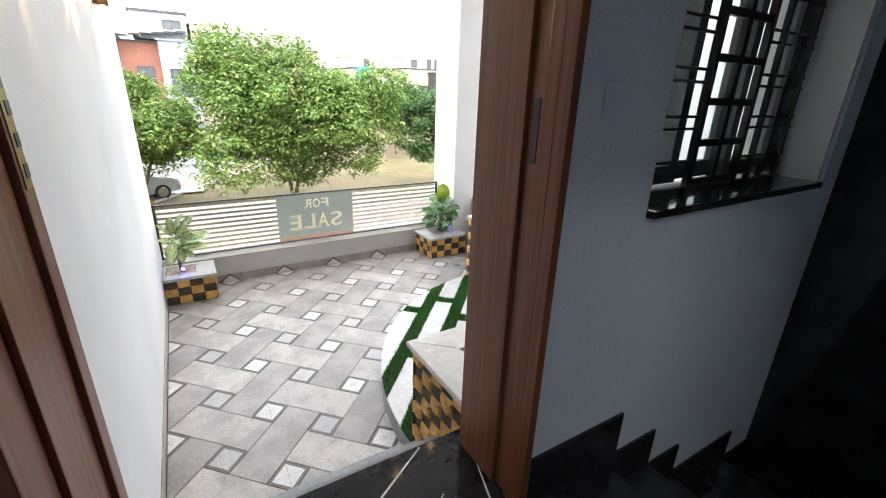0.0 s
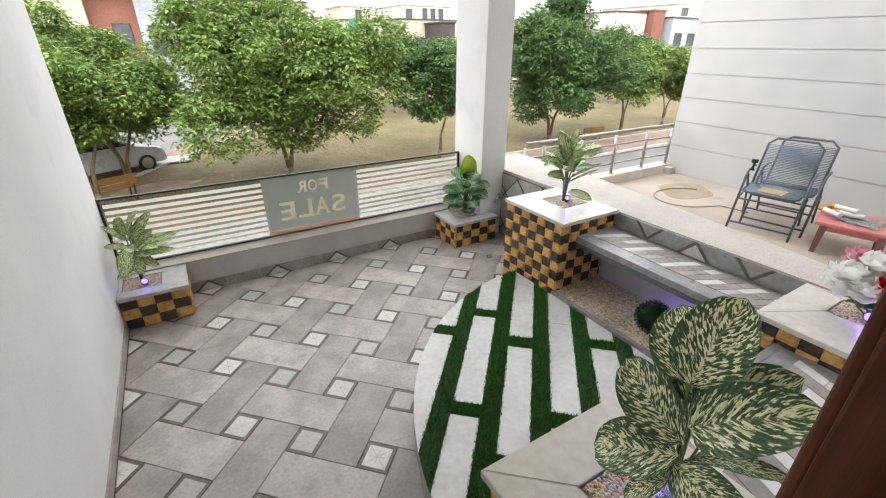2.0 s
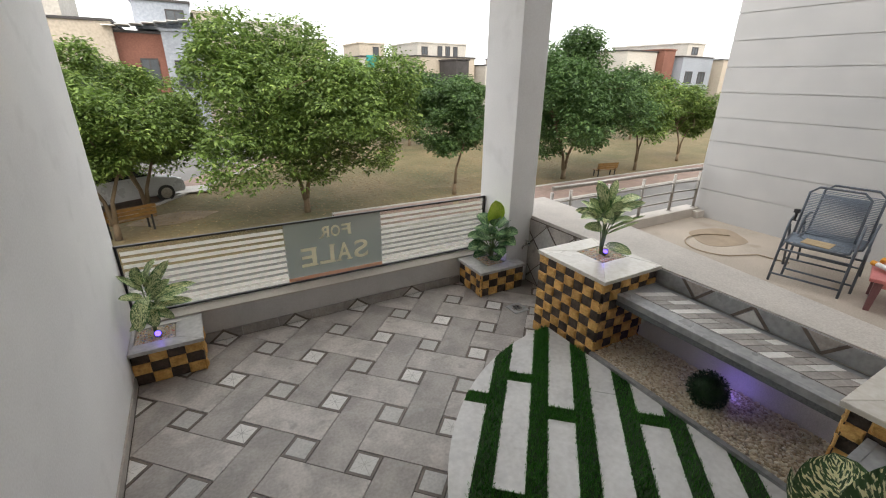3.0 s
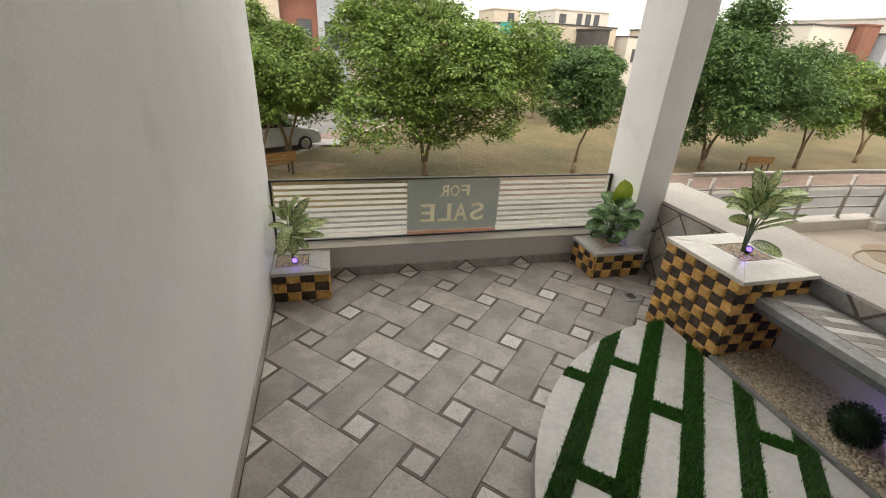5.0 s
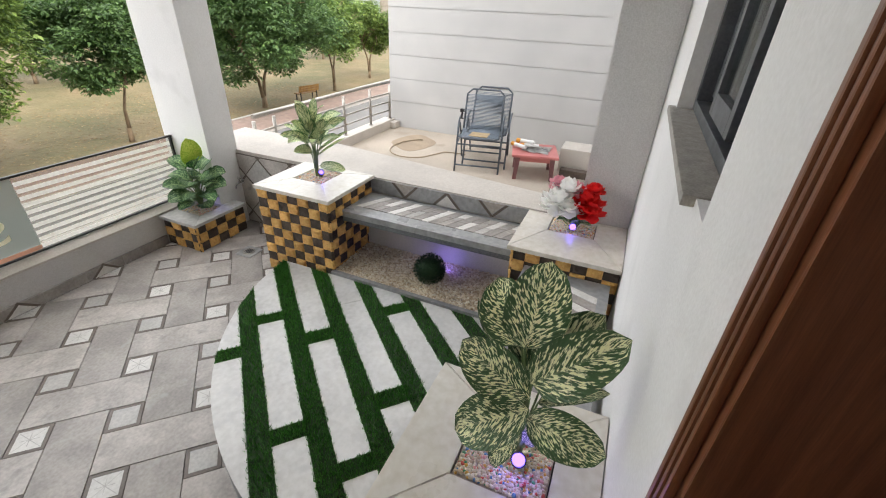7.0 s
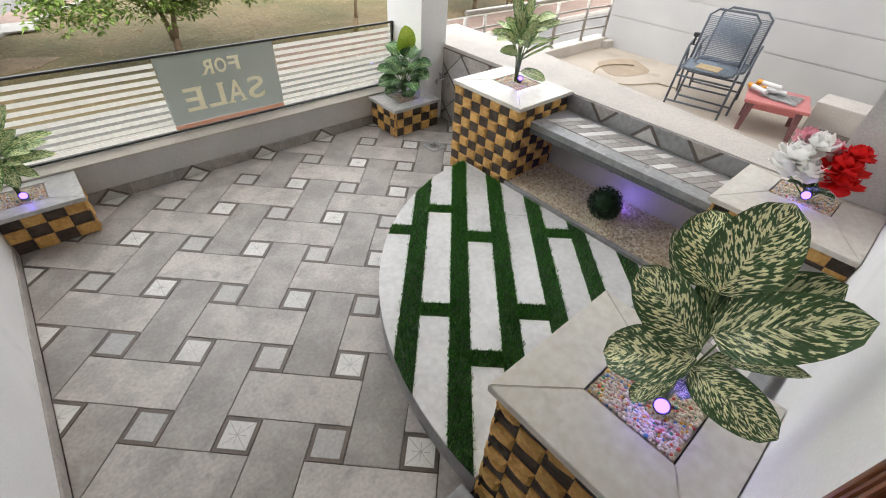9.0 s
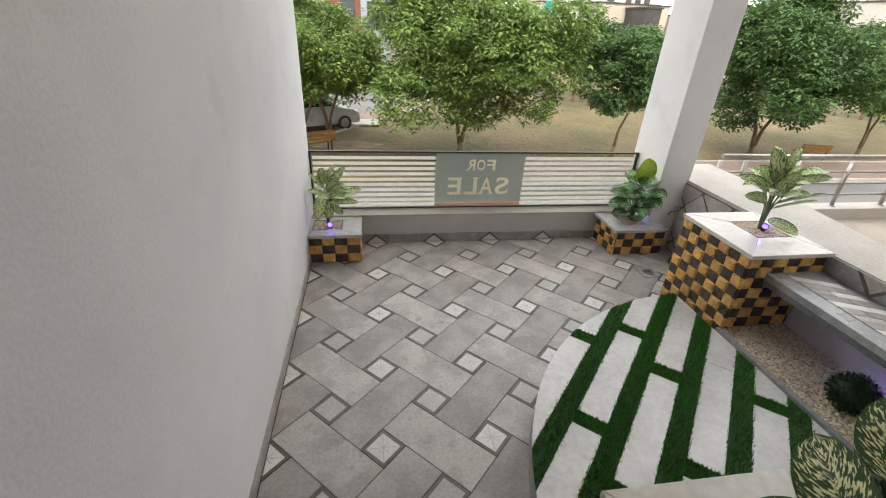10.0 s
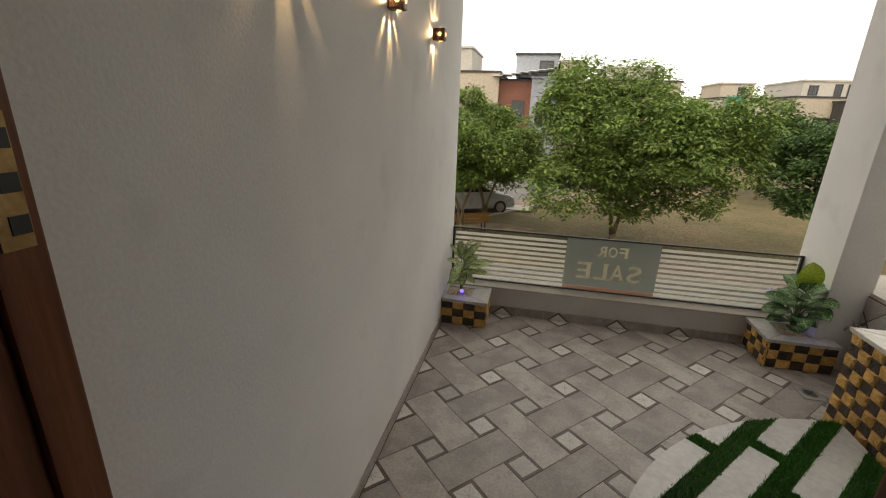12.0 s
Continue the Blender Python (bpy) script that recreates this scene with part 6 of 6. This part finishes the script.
# parked car
def car(m):
    th = holder("car", m, "silver hatchback parked by the lawn", "car")
    paint = surface("silver_car_paint", (0.45, 0.47, 0.49), (0.40, 0.41, 0.43), 2, 0.3, 200, 0.0, metal=0.15)
    prof = [(-2.0, 0.30), (-2.02, 0.75), (-1.90, 0.98), (-1.55, 1.02), (-1.30, 1.42), (-0.9, 1.50), (0.1, 1.49), (0.45, 1.40), (1.05, 1.02), (1.75, 0.88), (2.0, 0.72), (2.05, 0.40), (1.98, 0.28)]
    bm = bmesh.new()
    rings = []
    for y, k in ((-0.83, 0.92), (-0.78, 0.98), (-0.5, 1.0), (0.5, 1.0), (0.78, 0.98), (0.83, 0.92)):
        rings.append([bm.verts.new((x, y * (0.86 if z > 1.1 else 1.0), 0.25 + (z - 0.25) * k)) for x, z in prof])
    for a, b in zip(rings, rings[1:]):
        for i in range(len(prof)):
            j = (i + 1) % len(prof)
            f = bm.faces.new((a[i], b[i], b[j], a[j]))
            f.smooth = True
    bm.faces.new(rings[0])
    bm.faces.new(rings[-1][::-1])
    bmesh.ops.recalc_face_normals(bm, faces=bm.faces)
    part("body", bm, paint, th)
    dk = surface("dark_car_glass", (0.02, 0.022, 0.025), (0.03, 0.03, 0.032), 3, 0.08, 50, 0.0)
    for s in (-1, 1):
        bm = bmesh.new()
        poly = [(-1.38, 1.06), (0.75, 1.06), (0.38, 1.36), (-0.9, 1.43), (-1.22, 1.36)]
        lo = [bm.verts.new((x, s * (0.80 if z < 1.1 else 0.735), z)) for x, z in poly]
        hi = [bm.verts.new((x, s * (0.82 if z < 1.1 else 0.755), z)) for x, z in poly]
        bm.faces.new(lo)
        bm.faces.new(hi)
        for i in range(5):
            bm.faces.new((lo[i], lo[(i + 1) % 5], hi[(i + 1) % 5], hi[i]))
        bmesh.ops.recalc_face_normals(bm, faces=bm.faces)
        part("side_window", bm, dk, th, "dark side windows")
        for x in (-1.25, 1.28):
            bm = bmesh.new()
            bmesh.ops.create_cone(bm, cap_ends=True, segments=24, radius1=0.31, radius2=0.31, depth=0.2, matrix=pose(x, s * 0.76, 0.31, 90, 0, 0))
            w = part("wheel", bm, M_BLACK_PL, th, "black tyre")
            bm = bmesh.new()
            bmesh.ops.create_cone(bm, cap_ends=True, segments=24, radius1=0.21, radius2=0.19, depth=0.02, matrix=pose(x, s * 0.868, 0.31, 90, 0, 0))
            for k in range(5):
                mm = pose(x, s * 0.882, 0.31) @ pose(0, 0, 0, 0, 72 * k, 0)
                box(bm, -0.02, 0.02, -0.008, 0.008, 0.03, 0.19, m=mm)
            part("rim", bm, M_STEEL, w)
        bm = bmesh.new()
        box(bm, 1.80, 1.99, s * 0.62 - 0.14, s * 0.62 + 0.14, 0.66, 0.78, bevel=0.03)
        part("headlight", bm, M_WHITE_PL, th, "clear headlight")
    bm = bmesh.new()
    box(bm, 0.50, 0.98, -0.62, 0.62, 1.08, 1.10, m=pose(0, 0, 0.14) @ pose(0, 0, 0) )
    part("windscreen", bm, dk, th)
    return th


car(pose(-2.15, 21.95, GZ + 0.02, 0, 0, 29))

# houses round the park
M_H_WHITE = surface("house_white", (0.55, 0.52, 0.47), (0.48, 0.46, 0.42), 0.3, 0.85, 6, 0.1)
M_H_CREAM = surface("house_cream", (0.50, 0.44, 0.36), (0.44, 0.39, 0.32), 0.3, 0.85, 6, 0.1)
M_H_GREY = surface("house_blue_grey", (0.33, 0.36, 0.41), (0.28, 0.31, 0.35), 0.3, 0.85, 6, 0.1)
M_H_RED = surface("house_red_brick", (0.24, 0.105, 0.075), (0.19, 0.085, 0.062), 0.5, 0.85, 9, 0.2)
M_H_DARK = surface("house_dark_trim", (0.06, 0.055, 0.055), (0.045, 0.042, 0.042), 1, 0.7, 9, 0.1)


def house(m, label, blocks, windows, parapets=True):
    """blocks: (x0, x1, y0, y1, z0, z1, material); windows: (x, z, w, h) on the face y=y0 of the first block."""
    th = holder("house", m, label, "house", "houses round the park")
    for k, (x0, x1, y0, y1, z0, z1, mat) in enumerate(blocks):
        bm = bmesh.new()
        box(bm, x0, x1, y0, y1, z0, z1)
        wl = part("wall", bm, mat, th)
        bm = bmesh.new()
        box(bm, x0 - 0.12, x1 + 0.12, y0 - 0.12, y1 + 0.12, z1 + 0.002, z1 + 0.16)
        part("roof", bm, M_H_DARK if k % 2 == 0 else mat, th)
    for x, y, z, w, h in windows:
        bm = bmesh.new()
        for b in ((x, x + w, y - 0.08, y, z, z + 0.08), (x, x + w, y - 0.08, y, z + h - 0.08, z + h), (x, x + 0.08, y - 0.08, y, z + 0.08, z + h - 0.08), (x + w - 0.08, x + w, y - 0.08, y, z + 0.08, z + h - 0.08), (x + w / 2 - 0.03, x + w / 2 + 0.03, y - 0.06, y, z + 0.08, z + h - 0.08)):
            box(bm, *b)
        wf = part("window", bm, M_H_DARK, th)
        bm = bmesh.new()
        box(bm, x + 0.08, x + w - 0.08, y - 0.03, y - 0.004, z + 0.08, z + h - 0.08)
        part("pane", bm, surface_dark, wf, "dark window glass")
    return th


surface_dark = surface("dark_pane", (0.05, 0.06, 0.07), (0.08, 0.09, 0.1), 1, 0.15, 20, 0.0)
house(pose(0, 0, GZ), "red brick and blue-grey two-storey house with a white awning",
      [(-2.9, -0.1, 42.0, 50, 0, 7.3, M_H_RED), (-0.1, 2.2, 41.6, 50, 0, 7.5, M_H_GREY), (-1.6, 2.0, 43.0, 50, 7.67, 9.5, M_H_GREY), (2.2, 4.2, 42.6, 50, 0, 8.9, M_H_CREAM), (-12.5, -2.9, 41.5, 50, 0, 7.9, M_H_CREAM), (-12.0, -5.6, 43, 50, 8.08, 10.0, M_H_WHITE)],
      [(0.4, 43.0, 8.2, 1.2, 0.85), (0.4, 41.6, 3.7, 1.4, 1.9), (0.6, 41.6, 1.0, 0.8, 2.0), (2.7, 42.6, 7.5, 1.0, 0.9), (-1.7, 42.0, 3.8, 1.1, 1.9), (-9.8, 41.5, 3.8, 2.0, 1.7), (-5.6, 41.5, 3.8, 1.6, 1.7), (2.7, 42.6, 3.6, 1.2, 1.6)])
aw = bmesh.new()
for k in range(7):
    box(aw, -3.4 + k * 0.75, -3.4 + k * 0.75 + 0.752, 40.9, 43.2, 0, 0.05, m=Matrix.Translation((0, 0, GZ + 7.62 + 0.1 * k)))
tagged(part("awning", aw, M_WHITE_PL), "white sloping sheet awning over a roof terrace", "awning", kind="structure")
house(pose(0, 0, GZ), "cream two-storey house behind the park trees", [(5.5, 14.0, 50, 58, 0, 8.0, M_H_CREAM), (7.0, 12, 52, 58, 8.05, 9.4, M_H_WHITE)], [(7, 50, 4, 1.6, 1.6), (10.5, 50, 4, 1.6, 1.6), (8, 50, 1, 2, 2)])
house(pose(0, 0, GZ), "cream house with a roof room across the park", [(20.5, 25.5, 58, 66, 0, 7.0, M_H_WHITE), (20.8, 24.2, 59.5, 66, 7.05, 8.6, M_H_CREAM)], [(22.6, 59.5, 7.2, 0.8, 1.1), (21.2, 58, 3.8, 1.4, 1.5), (23.4, 58, 3.8, 1.4, 1.5)])
tarp = bmesh.new()
box(tarp, 21.0, 22.6, 57.5, 57.6, GZ + 5.6, GZ + 7.2)
tagged(part("tarpaulin", tarp, surface("turquoise_cloth", (0.02, 0.32, 0.30), (0.02, 0.25, 0.25), 3, 0.8, 20, 0.3)), "turquoise tarpaulin hung on a far house", "tarpaulin", kind="structure")
house(pose(0, 0, GZ), "cream house with arched roof openings across the park", [(27.0, 36.0, 56, 66, 0, 7.2, M_H_CREAM), (28.0, 35.5, 57.5, 66, 7.25, 8.9, M_H_WHITE)], [(28.6, 57.5, 7.5, 0.9, 1.0), (31.0, 57.5, 7.4, 0.7, 1.25), (32.2, 57.5, 7.4, 0.7, 1.25), (33.4, 57.5, 7.4, 0.7, 1.25), (29, 56, 3.6, 1.5, 1.6), (33, 56, 3.6, 1.5, 1.6)])
house(pose(0, 0, GZ), "dark-roofed house across the park", [(36.5, 41, 54, 64, 0, 6.3, M_H_WHITE), (30.4, 32.2, 51.5, 55.8, 0, 6.75, M_H_DARK)], [(37.4, 54, 3.5, 1.4, 1.5)])
house(pose(0, 0, GZ), "white and brick houses at the end of the park", [(52, 58, 44, 56, 0, 8.3, M_H_WHITE), (58.2, 60.5, 43, 56, 0, 8.6, M_H_RED), (61, 68, 42, 56, 0, 7.8, M_H_GREY), (63, 67, 43, 56, 7.85, 9.6, M_H_WHITE), (69, 76, 41, 56, 0, 7.6, M_H_CREAM)], [(53, 44, 4, 1.5, 1.6), (55.6, 44, 4, 1.5, 1.6), (62, 42, 4.4, 1.6, 1.6), (65, 42, 4.4, 1.6, 1.6), (64, 43, 8.2, 1.4, 1.0), (71, 41, 4, 1.6, 1.6)])
house(pose(0, 0, GZ), "long row of pale houses beyond the park", [(-60, -14, 46, 56, 0, 7.6, M_H_WHITE), (78, 130, 30, 44, 0, 7.8, M_H_CREAM), (42, 52, 52, 62, 0, 7.4, M_H_CREAM)], [(-20, 46, 4, 1.6, 1.6), (44, 52, 4, 1.6, 1.6), (47, 52, 4, 1.6, 1.6)])
house(pose(0, 0, GZ), "plain houses across the street behind", [(-60, -9, -30, 1, 0, 7.0, M_H_CREAM), (8.5, 60, -30, 1.2, 0, 7.0, M_H_WHITE)], [])

# ---- floor pieces, last ----
D, S, W = 0.425, 0.1754, 0.25
LT = D + S
C0 = Vector((1.219, 4.132))          # middle of one star tile
U1, U2 = Vector((0.70711, 0.70711)), Vector((-0.70711, 0.70711))
BOUND = [(-1, 0, -0.014), (1, 0, 3.70), (0, 1, 5.944), (0, -1, -2.66)]


def uv_rect(u0, u1, v0, v1):
    return [tuple(C0 + U1 * a + U2 * b) for a, b in ((u0, v0), (u1, v0), (u1, v1), (u0, v1))]


def floor_piece(name, poly, mat, z0=-0.012, z1=0.0, edge=0.0033):
    poly = clip_poly(poly, BOUND)
    if len(poly) < 3 or abs(area(poly)) < 2e-4:
        return None
    bm = bmesh.new()
    n = len(poly)
    c = Vector((sum(p[0] for p in poly) / n, sum(p[1] for p in poly) / n))
    top = [bm.verts.new((*(Vector(p) + (c - Vector(p)).normalized() * edge * 2), z1)) for p in poly]
    rim = [bm.verts.new((*(Vector(p) + (c - Vector(p)).normalized() * edge), z1 - 0.0015)) for p in poly]
    low = [bm.verts.new((*(Vector(p) + (c - Vector(p)).normalized() * edge), z0)) for p in poly]
    bm.faces.new(top)
    for i in range(n):
        j = (i + 1) % n
        bm.faces.new((rim[i], rim[j], top[j], top[i]))
        bm.faces.new((low[i], low[j], rim[j], rim[i]))
    return part(name, bm, mat, floor)


h = S / 2
for m in range(-12, 13):
    for n in range(-12, 13):
        cu, cv = m * D, n * D
        c = C0 + U1 * cu + U2 * cv
        if not (-0.7 < c.x < 4.3 and 2.0 < c.y < 6.8):
            continue
        star = (m + n) % 2 == 0
        # brown border and inset of the small square
        floor_piece("border_tile", uv_rect(cu - h, cu + h, cv - h, cv + h), M_TILE_B, z1=-0.0012)
        k = h - 0.019
        floor_piece("inset_tile", uv_rect(cu - k, cu + k, cv - k, cv + k), M_TILE_W if star else M_TILE_G, z0=-0.003, z1=0.0)
        if star:
            bm = bmesh.new()
            for a in range(4):
                d = U1 if a == 0 else U2 if a == 1 else (U1 + U2).normalized() if a == 2 else (U1 - U2).normalized()
                L = k * (1.25 if a > 1 else 0.62)
                nn = Vector((-d.y, d.x)) * 0.0018
                q = [c - d * L - nn, c + d * L - nn, c + d * L + nn, c - d * L + nn]
                pc = clip_poly([tuple(p) for p in q], BOUND)
                if len(pc) >= 3:
                    bm.faces.new([bm.verts.new((x, y, 0.0006)) for x, y in pc])
            if len(bm.faces):
                part("star_line", bm, M_TILE_G, floor)
            else:
                bm.free()
        # long tiles: along U2 above star rows, along U1 between columns
        if not star:
            floor_piece("long_tile", uv_rect(cu + h, cu + h + W, cv - h, cv + D + h), M_TILE_L)
            floor_piece("long_tile", uv_rect(cu - h, cu + D + h, cv - h - W, cv - h), M_TILE_D)
# skirting along the parapet and the white wall
sk = holder("baseboard_2", pose(0, 0, 0), "grey tile skirting with white half-diamond insets", "skirting", kind="structure")
x = 0.46
while x < 2.98:
    w = min(0.30, 2.985 - x)
    bm = bmesh.new()
    box(bm, x, x + w - 0.003, 5.944, 5.965, 0.0, 0.085, bevel=0.0015)
    part("skirting_tile", bm, M_TILE_D, sk)
    x += 0.30
for k in range(4):
    xc = 0.612 + 0.596 * k
    for nm, half, top, y, mat in (("border_piece", 0.118, 0.098, 5.9435, M_TILE_B), ("half_diamond", 0.09, 0.074, 5.9425, M_TILE_W)):
        bm = bmesh.new()
        lo = [bm.verts.new((xc - half, y, 0.002)), bm.verts.new((xc + half, y, 0.002)), bm.verts.new((xc, y, top))]
        hi = [bm.verts.new((v.co.x, y + 0.006, v.co.z)) for v in lo]
        bm.faces.new(lo)
        bm.faces.new(hi[::-1])
        for i in range(3):
            bm.faces.new((lo[i], hi[i], hi[(i + 1) % 3], lo[(i + 1) % 3]))
        bmesh.ops.recalc_face_normals(bm, faces=bm.faces)
        part(nm, bm, mat, sk)
y = 2.66
while y < 5.58:
    bm = bmesh.new()
    box(bm, 0.0, 0.012, y, min(y + 0.597, 5.58), 0.0, 0.075, bevel=0.0015)
    part("skirting_tile", bm, M_TILE_D, sk)
    y += 0.6
